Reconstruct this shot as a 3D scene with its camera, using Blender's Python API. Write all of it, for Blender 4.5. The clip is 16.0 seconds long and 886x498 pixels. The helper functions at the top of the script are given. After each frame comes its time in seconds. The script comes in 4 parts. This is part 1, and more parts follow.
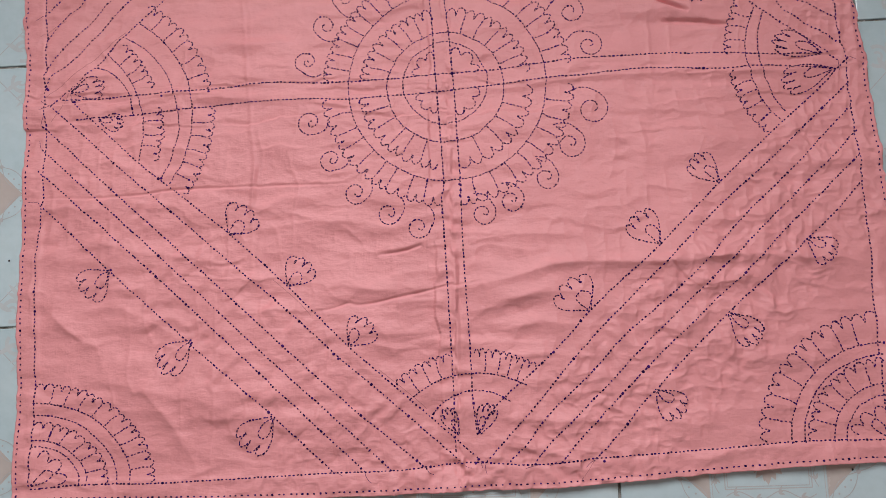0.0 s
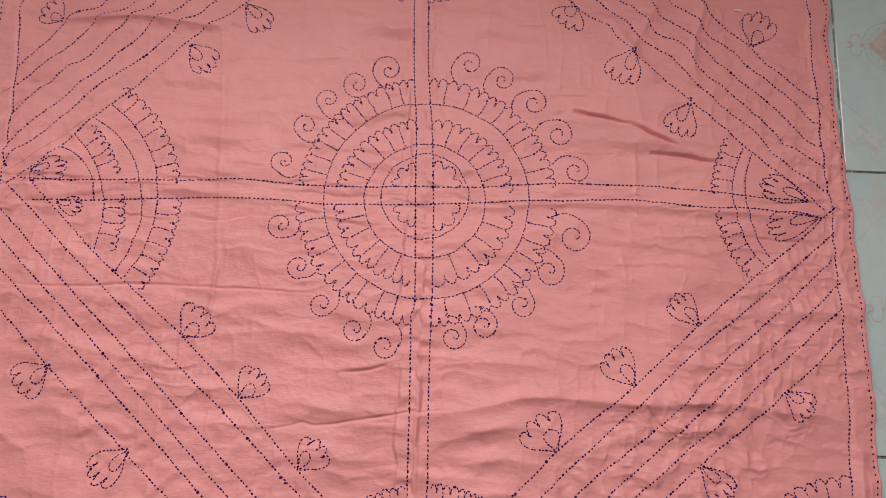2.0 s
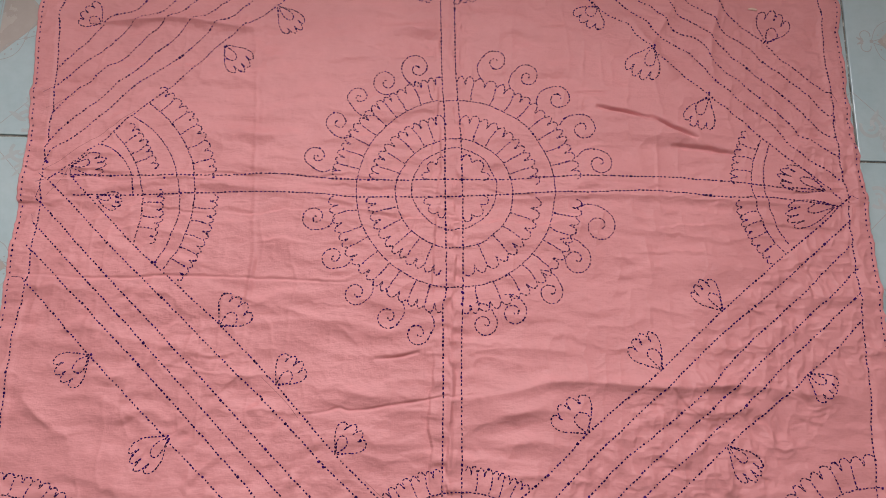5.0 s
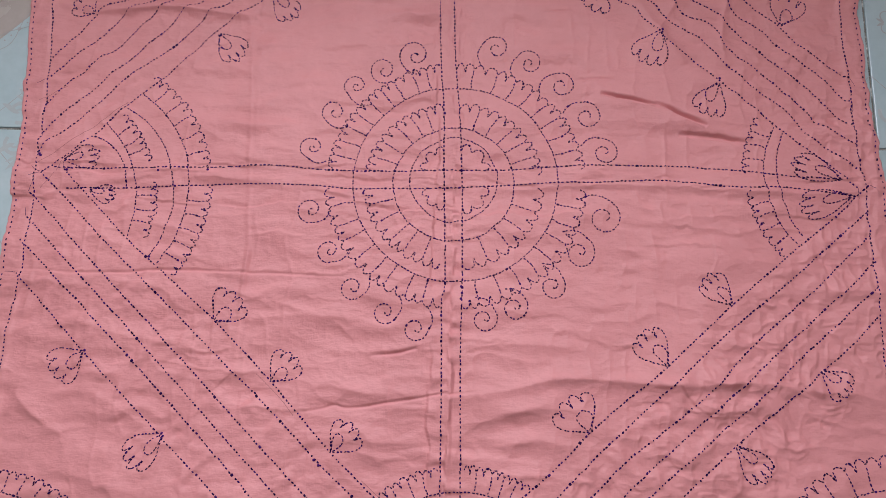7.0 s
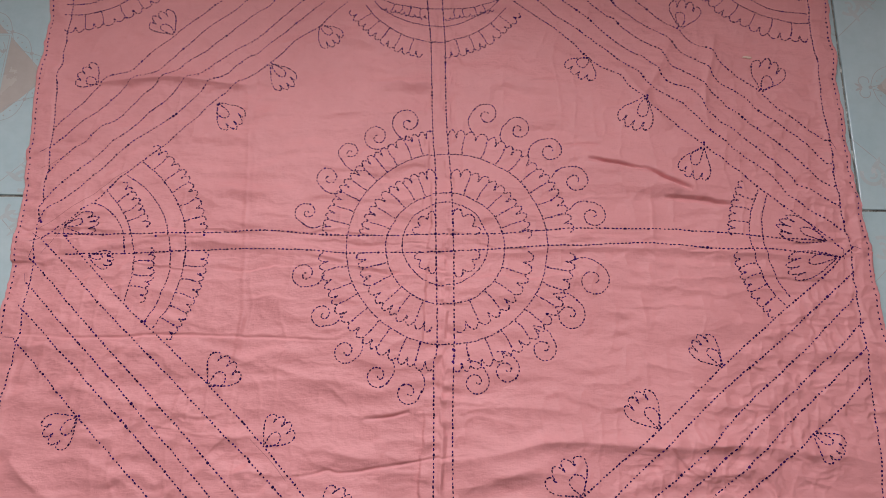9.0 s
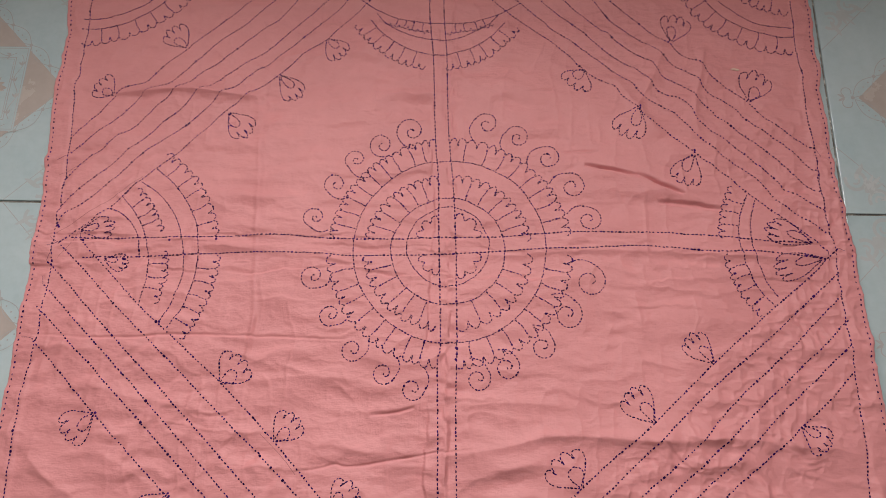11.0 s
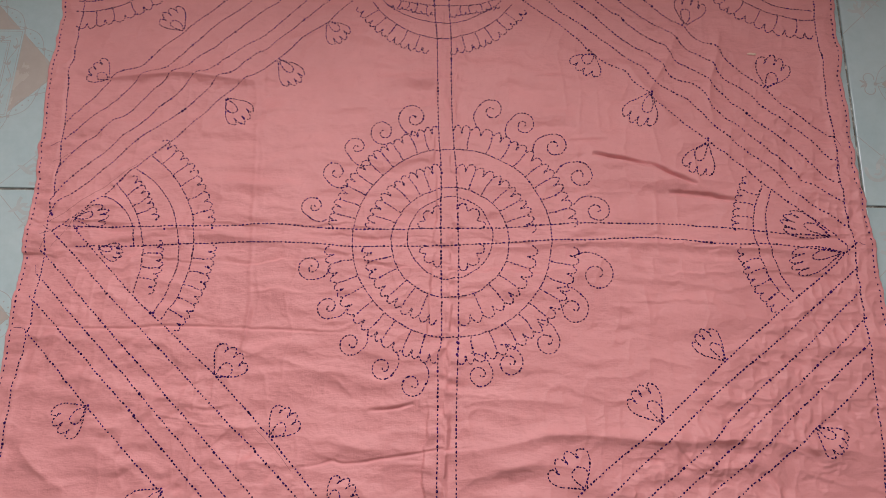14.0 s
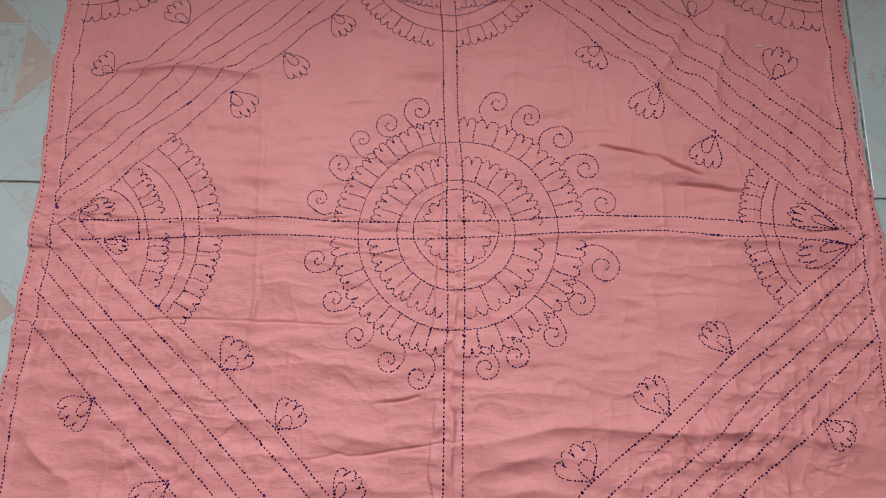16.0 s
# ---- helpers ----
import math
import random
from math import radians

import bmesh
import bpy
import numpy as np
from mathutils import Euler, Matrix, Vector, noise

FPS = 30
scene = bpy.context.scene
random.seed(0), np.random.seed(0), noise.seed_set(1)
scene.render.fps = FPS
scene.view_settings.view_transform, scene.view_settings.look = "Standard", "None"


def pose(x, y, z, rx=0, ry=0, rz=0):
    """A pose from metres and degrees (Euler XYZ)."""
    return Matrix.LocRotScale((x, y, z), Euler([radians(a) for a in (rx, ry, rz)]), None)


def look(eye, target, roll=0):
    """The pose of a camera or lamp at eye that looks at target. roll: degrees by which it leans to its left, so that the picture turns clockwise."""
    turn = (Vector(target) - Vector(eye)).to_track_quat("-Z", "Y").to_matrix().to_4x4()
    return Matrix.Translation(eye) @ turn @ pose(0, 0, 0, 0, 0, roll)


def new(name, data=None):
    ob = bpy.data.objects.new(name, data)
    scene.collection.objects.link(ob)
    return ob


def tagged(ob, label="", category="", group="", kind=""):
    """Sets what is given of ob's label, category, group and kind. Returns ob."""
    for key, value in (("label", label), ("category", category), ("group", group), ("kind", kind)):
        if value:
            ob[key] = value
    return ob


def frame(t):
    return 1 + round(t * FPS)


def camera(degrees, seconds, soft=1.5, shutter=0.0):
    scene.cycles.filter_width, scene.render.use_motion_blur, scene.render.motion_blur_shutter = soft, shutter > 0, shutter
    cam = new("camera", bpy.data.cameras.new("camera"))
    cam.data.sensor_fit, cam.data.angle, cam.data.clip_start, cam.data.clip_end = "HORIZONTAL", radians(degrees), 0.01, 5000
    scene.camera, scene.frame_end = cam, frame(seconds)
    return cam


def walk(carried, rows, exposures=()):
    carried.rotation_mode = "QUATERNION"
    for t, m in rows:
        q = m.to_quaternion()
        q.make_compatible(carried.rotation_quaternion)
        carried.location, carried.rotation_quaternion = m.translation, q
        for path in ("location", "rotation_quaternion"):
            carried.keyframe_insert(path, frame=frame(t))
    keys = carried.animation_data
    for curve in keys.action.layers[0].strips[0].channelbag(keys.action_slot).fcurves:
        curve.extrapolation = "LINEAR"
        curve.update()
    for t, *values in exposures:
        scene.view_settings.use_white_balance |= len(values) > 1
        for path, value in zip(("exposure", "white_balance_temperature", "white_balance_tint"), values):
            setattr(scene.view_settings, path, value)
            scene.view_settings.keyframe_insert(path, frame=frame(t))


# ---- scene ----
cam = camera(64.28, 16.0, soft=0.5)
PATH = [
    (0, (0.01182, -0.30369, 0.75686), (-0.07088, -0.03936, -1.22387), -19.684),
    (0.5, (0.02399, -0.3147, 0.74313), (-0.02933, -0.04531, -1.23793), -12.117),
    (1, (0.02431, -0.2909, 0.74249), (0.02279, 0.02464, -1.23246), 0.752),
    (1.5, (0.01439, -0.24907, 0.73779), (0.02714, 0.11664, -1.22845), 3.918),
    (2, (0.01393, -0.22105, 0.73445), (0.00667, 0.17346, -1.22624), 1.243),
    (2.5, (0.00372, -0.21553, 0.73318), (-0.01958, 0.19425, -1.22425), -0.896),
    (3, (-0.00557, -0.21956, 0.73071), (-0.02277, 0.18332, -1.22822), 0.067),
    (3.5, (-0.00909, -0.22461, 0.73058), (-0.02825, 0.18218, -1.22752), -0.764),
    (4, (-0.01333, -0.22855, 0.73024), (-0.03155, 0.18083, -1.22733), -0.638),
    (4.5, (-0.0229, -0.2539, 0.7492), (-0.0171, 0.1931, -1.2002), 2.544),
    (5, (-0.0207, -0.2568, 0.75), (-0.0209, 0.18936, -1.1996), 1.731),
    (5.5, (-0.0177, -0.2585, 0.7508), (-0.0257, 0.18584, -1.1992), 0.681),
    (6, (-0.0144, -0.2599, 0.7516), (-0.0302, 0.18335, -1.1986), -0.366),
    (6.5, (-0.00045, -0.24464, 0.73167), (-0.05108, 0.16803, -1.22464), -5.215),
    (7, (0.00089, -0.24781, 0.72936), (-0.05333, 0.16807, -1.22617), -5.652),
    (7.5, (0.00355, -0.2489, 0.72877), (-0.06093, 0.17279, -1.2252), -7.121),
    (8, (0.00585, -0.24988, 0.72877), (-0.05876, 0.19265, -1.22059), -6.841),
    (8.5, (0.01026, -0.24452, 0.72818), (-0.06126, 0.2361, -1.2119), -7.620),
    (9, (0.01172, -0.22958, 0.74545), (-0.05155, 0.30553, -1.18059), -5.389),
    (9.5, (0.0021, -0.2479, 0.7696), (-0.03571, 0.32439, -1.1464), -2.438),
    (10, (0.0031, -0.2485, 0.7715), (-0.0391, 0.32815, -1.1431), -2.888),
    (10.5, (0.0042, -0.2501, 0.7724), (-0.0432, 0.32747, -1.1418), -3.446),
    (11, (0.0051, -0.2533, 0.7728), (-0.0471, 0.32651, -1.1406), -3.939),
    (11.5, (0.01767, -0.24093, 0.75109), (-0.06922, 0.3217, -1.16617), -7.538),
    (12, (0.01498, -0.24339, 0.75181), (-0.07394, 0.3201, -1.16511), -7.503),
    (12.5, (0.01436, -0.24622, 0.75127), (-0.08323, 0.31234, -1.16667), -8.428),
    (13, (0.01143, -0.24496, 0.75077), (-0.07479, 0.31223, -1.16811), -7.314),
    (13.5, (0.01462, -0.2398, 0.74971), (-0.07441, 0.30713, -1.17199), -7.744),
    (14, (0.0155, -0.23998, 0.74927), (-0.07039, 0.30043, -1.17442), -7.317),
    (14.5, (0.01685, -0.24567, 0.7484), (-0.07055, 0.3016, -1.17328), -7.569),
    (15, (0.01659, -0.24693, 0.74706), (-0.08312, 0.29752, -1.17483), -9.112),
    (15.5, (0.0148, -0.24441, 0.74639), (-0.08281, 0.29212, -1.17783), -9.024),
    (16, (0.01165, -0.24371, 0.74665), (-0.0808, 0.28732, -1.17935), -8.160),
]
EXPOSURES = [
    (0.0, -0.05, 6200, 9),
    (0.5, -0.08, 6250, 9),
    (1.5, -0.08, 6450, 9),
    (2.5, -0.09, 7100, 9),
    (4.0, -0.13, 6750, 9),
    (6.5, -0.11, 5950, 9),
    (8.0, -0.11, 5900, 9),
    (9.0, -0.14, 6150, 9),
    (11.5, -0.16, 6700, 9),
    (14.0, -0.17, 6500, 9),
    (16.0, -0.17, 6450, 9),
]
walk(cam, [(t, look(eye, target, roll)) for t, eye, target, roll in PATH], EXPOSURES)

# ---------------------------------------------------------------- light
world = bpy.data.worlds.new("sky")
scene.world = world
world.use_nodes = True
wn = world.node_tree.nodes
sky = wn.new("ShaderNodeTexSky")
sky.sky_type, sky.sun_disc = "NISHITA", False
sky.sun_elevation, sky.sun_rotation = radians(48), radians(200)
wn["Background"].inputs["Strength"].default_value = 0.12
world.node_tree.links.new(sky.outputs["Color"], wn["Background"].inputs["Color"])

# y1: unseen far wall, set close so that light falls off towards it
ROOM = dict(x0=-2.25, x1=2.25, y0=-2.4, y1=0.48, z1=2.9)
WIN_FAR = dict(a0=-0.72, a1=0.36, z0=0.65, z1=1.72)      # in the far wall, sized to shape the falloff
FILL_OPENING = dict(a0=0.3, a1=1.5, z0=0.9, z1=2.5)         # unseen, added for the fill lamp in the wall behind the camera


def area_lamp(name, spot, aim, w, h, watts, colour):
    la = bpy.data.lights.new(name, "AREA")
    la.shape, la.size, la.size_y, la.energy, la.color = "RECTANGLE", w, h, watts, colour
    ob = new(name, la)
    ob.matrix_world = look(spot, aim)
    return ob


area_lamp("daylight_far", (-0.18, ROOM["y1"] + 0.03, 1.185), (-0.18, -3.0, 1.185), 1.04, 1.04, 42, (1.0, 0.96, 0.935))
# warm fill lamp with no known source, added to soften the near flanks
area_lamp("fill_near", (0.9, ROOM["y0"] + 0.03, 1.7), (0.4, 0, 0.6), 1.2, 1.6, 11, (1.0, 0.86, 0.79))


# ---------------------------------------------------------------- materials
def material(name, rough=0.6, metal=0.0):
    m = bpy.data.materials.new(name)
    m.use_nodes = True
    nt = m.node_tree
    b = nt.nodes["Principled BSDF"]
    b.inputs["Roughness"].default_value, b.inputs["Metallic"].default_value = rough, metal
    return m, nt, b


def coords(nt, scale=(1, 1, 1)):
    tc, mp = nt.nodes.new("ShaderNodeTexCoord"), nt.nodes.new("ShaderNodeMapping")
    mp.inputs["Scale"].default_value = scale
    nt.links.new(tc.outputs["Object"], mp.inputs["Vector"])
    return mp.outputs["Vector"]


def noise_of(nt, vec, scale, detail=4.0, rough=0.55):
    n = nt.nodes.new("ShaderNodeTexNoise")
    n.inputs["Scale"].default_value, n.inputs["Detail"].default_value, n.inputs["Roughness"].default_value = scale, detail, rough
    nt.links.new(vec, n.inputs["Vector"])
    return n.outputs["Fac"]


def ramp(nt, fac, stops):
    r = nt.nodes.new("ShaderNodeValToRGB")
    el = r.color_ramp.elements
    while len(el) < len(stops):
        el.new(0.5)
    for e, (p, c) in zip(el, stops):
        e.position, e.color = p, (*c, 1)
    nt.links.new(fac, r.inputs["Fac"])
    return r.outputs["Color"]


def blend(nt, a, b, fac, mode="MULTIPLY"):
    m = nt.nodes.new("ShaderNodeMix")
    m.data_type, m.blend_type = "RGBA", mode
    for v, s in ((fac, 0), (a, 6), (b, 7)):
        if isinstance(v, (int, float)):
            m.inputs[s].default_value = v
        elif isinstance(v, tuple):
            m.inputs[s].default_value = (*v, 1)
        else:
            nt.links.new(v, m.inputs[s])
    return m.outputs[2]


def math_node(nt, op, a, b=0.0):
    m = nt.nodes.new("ShaderNodeMath")
    m.operation = op
    for v, s in ((a, 0), (b, 1)):
        if isinstance(v, (int, float)):
            m.inputs[s].default_value = v
        else:
            nt.links.new(v, m.inputs[s])
    return m.outputs[0]


def bump(nt, b, height, strength, distance):
    n = nt.nodes.new("ShaderNodeBump")
    n.inputs["Strength"].default_value, n.inputs["Distance"].default_value = strength, distance
    nt.links.new(height, n.inputs["Height"])
    nt.links.new(n.outputs["Normal"], b.inputs["Normal"])


def cotton():
    m, nt, b = material("salmon_cotton", 0.55)
    slub_x = noise_of(nt, coords(nt, (60, 1400, 1)), 1.0, 3.0, 0.6)      # threads across
    slub_y = noise_of(nt, coords(nt, (1500, 55, 1)), 1.0, 3.0, 0.6)      # threads along
    weave = math_node(nt, "ADD", slub_x, slub_y)
    fade = noise_of(nt, coords(nt), 6.0, 5.0, 0.6)
    mottle = noise_of(nt, coords(nt), 70.0, 4.0, 0.65)
    crumple = noise_of(nt, coords(nt, (1.0, 1.7, 1.0)), 150.0, 3.0, 0.5)
    c = ramp(nt, fade, [(0.3, (0.565, 0.222, 0.232)), (0.7, (0.625, 0.254, 0.265))])
    c = blend(nt, c, ramp(nt, weave, [(0.35, (0.90, 0.89, 0.89)), (0.65, (1.0, 1.0, 1.0))]), 0.75)
    c = blend(nt, c, ramp(nt, mottle, [(0.3, (0.94, 0.92, 0.92)), (0.7, (1.0, 1.0, 1.0))]), 0.8)
    nt.links.new(c, b.inputs["Base Color"])
    b.inputs["Specular IOR Level"].default_value = 0.42
    h = math_node(nt, "ADD", math_node(nt, "MULTIPLY", weave, 0.25), crumple)
    bump(nt, b, h, 0.7, 0.0011)
    return m


def thread():
    m, nt, b = material("indigo_thread", 0.55)
    info = nt.nodes.new("ShaderNodeNewGeometry")
    c = ramp(nt, info.outputs["Random Per Island"], [(0.0, (0.010, 0.002, 0.034)), (0.6, (0.022, 0.004, 0.072)), (1.0, (0.055, 0.010, 0.135))])
    nt.links.new(c, b.inputs["Base Color"])
    b.inputs["Specular IOR Level"].default_value = 0.06
    bump(nt, b, noise_of(nt, coords(nt), 2600.0, 2.0), 0.4, 0.0002)
    return m


def glazed(name, a, c2, rough):
    m, nt, b = material(name, rough)
    v = coords(nt)
    cloudy = noise_of(nt, v, 9.0, 5.0, 0.6)
    fine = noise_of(nt, v, 90.0, 4.0, 0.6)
    info = nt.nodes.new("ShaderNodeObjectInfo")
    c = ramp(nt, cloudy, [(0.32, a), (0.68, c2)])
    c = blend(nt, c, ramp(nt, fine, [(0.35, (0.93, 0.93, 0.92)), (0.6, (1, 1, 1))]), 0.6)
    c = blend(nt, c, ramp(nt, info.outputs["Random"], [(0.0, (0.95, 0.96, 0.96)), (1.0, (1, 1, 1))]), 1.0)
    nt.links.new(c, b.inputs["Base Color"])
    r = ramp(nt, noise_of(nt, v, 24.0, 5.0, 0.65), [(0.35, (rough * 0.7,) * 3), (0.7, (rough * 1.7,) * 3)])
    nt.links.new(r, b.inputs["Roughness"])
    bump(nt, b, noise_of(nt, v, 30.0, 2.0), 0.12, 0.0008)
    return m


def plaster(name, a, c2):
    m, nt, b = material(name, 0.85)
    v = coords(nt)
    c = ramp(nt, noise_of(nt, v, 2.2, 6.0, 0.65), [(0.3, a), (0.7, c2)])
    nt.links.new(c, b.inputs["Base Color"])
    bump(nt, b, noise_of(nt, v, 160.0, 3.0), 0.25, 0.002)
    return m


def grout_material():
    m, nt, b = material("old_grout", 0.95)
    v = coords(nt)
    c = ramp(nt, noise_of(nt, v, 45.0, 5.0, 0.7), [(0.38, (0.09, 0.085, 0.075)), (0.55, (0.22, 0.21, 0.19)), (0.66, (0.6, 0.59, 0.55))])
    nt.links.new(c, b.inputs["Base Color"])
    bump(nt, b, noise_of(nt, v, 300.0, 3.0), 0.5, 0.001)
    return m


def pencil():
    m, nt, b = material("pencil_mark", 0.8)
    c = ramp(nt, noise_of(nt, coords(nt), 500.0, 2.0), [(0.3, (0.28, 0.10, 0.12)), (0.7, (0.42, 0.17, 0.17))])
    nt.links.new(c, b.inputs["Base Color"])
    return m


M_CLOTH, M_THREAD, M_PENCIL = cotton(), thread(), pencil()
M_TILE = glazed("white_glaze", (0.365, 0.455, 0.485), (0.435, 0.51, 0.535), 0.16)
M_PINK = glazed("pink_beige_print", (0.385, 0.335, 0.31), (0.43, 0.375, 0.35), 0.2)
M_LINE = glazed("grey_pink_print", (0.365, 0.355, 0.35), (0.415, 0.40, 0.395), 0.2)
M_PALE = glazed("pale_pink_print", (0.385, 0.415, 0.425), (0.44, 0.455, 0.465), 0.2)
M_GROUT = grout_material()
M_WALL, M_CEIL = plaster("beige_wall_paint", (0.30, 0.235, 0.18), (0.36, 0.29, 0.225)), plaster("beige_ceiling_paint", (0.42, 0.35, 0.285), (0.48, 0.41, 0.34))
M_FRAME, _nt, _b = material("painted_wood", 0.4)
_b.inputs["Base Color"].default_value = (0.5, 0.47, 0.42, 1)


# ---------------------------------------------------------------- mesh helpers
def mesh_from(name, verts, faces, mat, smooth=False):
    me = bpy.data.meshes.new(name)
    me.from_pydata([tuple(v) for v in verts], [], [tuple(f) for f in faces])
    me.materials.append(mat)
    if smooth:
        me.polygons.foreach_set("use_smooth", np.ones(len(me.polygons), dtype=bool))
    me.update()
    return me


def child(name, me, parent, label=""):
    ob = new(name, me)
    ob.parent = parent
    return tagged(ob, label)


def box(bm, x0, x1, y0, y1, z0, z1):
    r = bmesh.ops.create_cube(bm, size=1.0)
    bmesh.ops.transform(bm, matrix=Matrix.Translation(((x0 + x1) / 2, (y0 + y1) / 2, (z0 + z1) / 2)) @ Matrix.Diagonal((x1 - x0, y1 - y0, z1 - z0, 1)), verts=r["verts"])


def solid(name, boxes, mat, bevel=0.0):
    bm = bmesh.new()
    for b in boxes:
        box(bm, *b)
    if bevel:
        bmesh.ops.bevel(bm, geom=bm.edges[:], offset=bevel, segments=2, affect="EDGES", profile=0.5)
    me = bpy.data.meshes.new(name)
    bm.to_mesh(me)
    bm.free()
    me.materials.append(mat)
    return me


# ---------------------------------------------------------------- the room round the floor
R, T = ROOM, 0.15
tagged(new("floor", solid("floor", [(R["x0"] - T, R["x1"] + T, R["y0"] - T, R["y1"] + T, -0.12, -0.0022)], M_GROUT)), "grey mortar bed and dirty joints under the floor tiles", "floor", kind="structure")
tagged(new("ceiling", solid("ceiling", [(R["x0"] - T, R["x1"] + T, R["y0"] - T, R["y1"] + T, R["z1"], R["z1"] + 0.12)], M_CEIL)), "plain beige painted ceiling", "ceiling", kind="structure")
tagged(new("wall_west", solid("wall_west", [(R["x0"] - T, R["x0"], R["y0"], R["y1"], 0, R["z1"])], M_WALL)), "plain beige painted wall", "wall", kind="structure")
tagged(new("wall_east", solid("wall_east", [(R["x1"], R["x1"] + T, R["y0"], R["y1"], 0, R["z1"])], M_WALL)), "plain beige painted wall", "wall", kind="structure")


def wall_with_window(name, number, y, w):
    x0, x1 = R["x0"] - T, R["x1"] + T
    parts = [(x0, w["a0"], y, y + T, 0, R["z1"]), (w["a1"], x1, y, y + T, 0, R["z1"]), (w["a0"], w["a1"], y, y + T, 0, w["z0"]), (w["a0"], w["a1"], y, y + T, w["z1"], R["z1"])]
    tagged(new(name, solid(name, parts, M_WALL)), "plain beige painted wall, unseen, with a window opening, added to shape the light", "wall", kind="structure")
    f, d = 0.05, 0.05
    yc = y + T / 2
    win = tagged(new(f"window_{number}", None), "unseen window opening with a plain painted frame, added to light the cloth", "window", kind="structure")
    bars = [(w["a0"], w["a1"], yc, yc + d, w["z0"], w["z0"] + f), (w["a0"], w["a1"], yc, yc + d, w["z1"] - f, w["z1"]), (w["a0"], w["a0"] + f, yc, yc + d, w["z0"] + f, w["z1"] - f), (w["a1"] - f, w["a1"], yc, yc + d, w["z0"] + f, w["z1"] - f)]
    child("window_frame", solid("window_frame", bars, M_FRAME), win)


# unseen walls; the north one is placed to dim the floor near it
wall_with_window("wall_north", 1, R["y1"], WIN_FAR)
wall_with_window("wall_south", 2, R["y0"] - T, FILL_OPENING)

# ---------------------------------------------------------------- the cloth: outline, relief
def curve(points, step=1.0):
    """A smooth line (Catmull-Rom) through the points, sampled every step."""
    p = np.array(points, float)
    if len(p) == 2:
        n = max(2, int(np.hypot(*(p[1] - p[0])) / step))
        return p[0] + (p[1] - p[0]) * np.linspace(0, 1, n + 1)[:, None]
    q = np.vstack([2 * p[0] - p[1], p, 2 * p[-1] - p[-2]])
    out = []
    for i in range(1, len(q) - 2):
        a, b, c, d = q[i - 1 : i + 3]
        n = max(1, int(np.hypot(*(c - b)) / step))
        s = (np.arange(n) / n)[:, None]
        out.append(0.5 * (2 * b + (c - a) * s + (2 * a - 5 * b + 4 * c - d) * s**2 + (3 * b - a - 3 * c + d) * s**3))
    out.append(p[-1:])
    return np.vstack(out)


def value_noise(x, y, size, seed):
    """Smooth noise in -1..1 with bumps of about that size."""
    g = np.random.RandomState(seed).uniform(-1, 1, (97, 97))
    u, v = (x / size + 480.3) % 96, (y / size + 480.7) % 96
    i, j = u.astype(int), v.astype(int)
    fu, fv = u - i, v - j
    fu, fv = fu * fu * (3 - 2 * fu), fv * fv * (3 - 2 * fv)
    return (g[i, j] * (1 - fu) + g[i + 1, j] * fu) * (1 - fv) + (g[i, j + 1] * (1 - fu) + g[i + 1, j + 1] * fu) * fv


# the edges, in millimetres, from one end to the other
EDGE_W = curve([(-485, -455), (-485, -402), (-485, -343), (-487, -245), (-487, -124), (-488, -53), (-489, 32), (-491, 53), (-494, 97), (-496, 134), (-498, 156), (-498, 185), (-497, 203), (-499, 227), (-499, 259), (-503, 292), (-504, 350), (-496, 418)])
EDGE_E = curve([(450, -442), (452, -352), (453, -291), (453, -249), (455, -226), (452, -192), (449, -139), (448, -75), (446, -30), (447, -15), (443, 1), (439, 47), (437, 67), (437, 108), (436, 143), (434, 161), (433, 187), (436, 220), (435, 239), (435, 262), (436, 294), (435, 350), (433, 412)])
EDGE_S = curve([(-485, -455), (-409, -456), (-257, -458), (-137, -458), (10, -455), (98, -454), (212, -447), (326, -441), (383, -439), (421, -439), (450, -442)])
EDGE_N = curve([(-496, 418), (-251, 420), (-1, 416), (247, 415), (433, 412)])

ROWS, MARKS, CREASES = [], [], []          # what is sewn or drawn on the cloth, and its folds


def crease(height, far, near, *points):
    """A fold's crest line: its height, and the width of its far and near flanks, in millimetres."""
    CREASES.append((height, far, near, curve(points, 2.0)))


COUNT = [0]


def row(kind, *points, motif=None):
    """One row of stitches through the points."""
    ROWS.append((kind, curve(points), motif))


def fresh(name, label):
    COUNT[0] += 1
    return (name, COUNT[0], label)


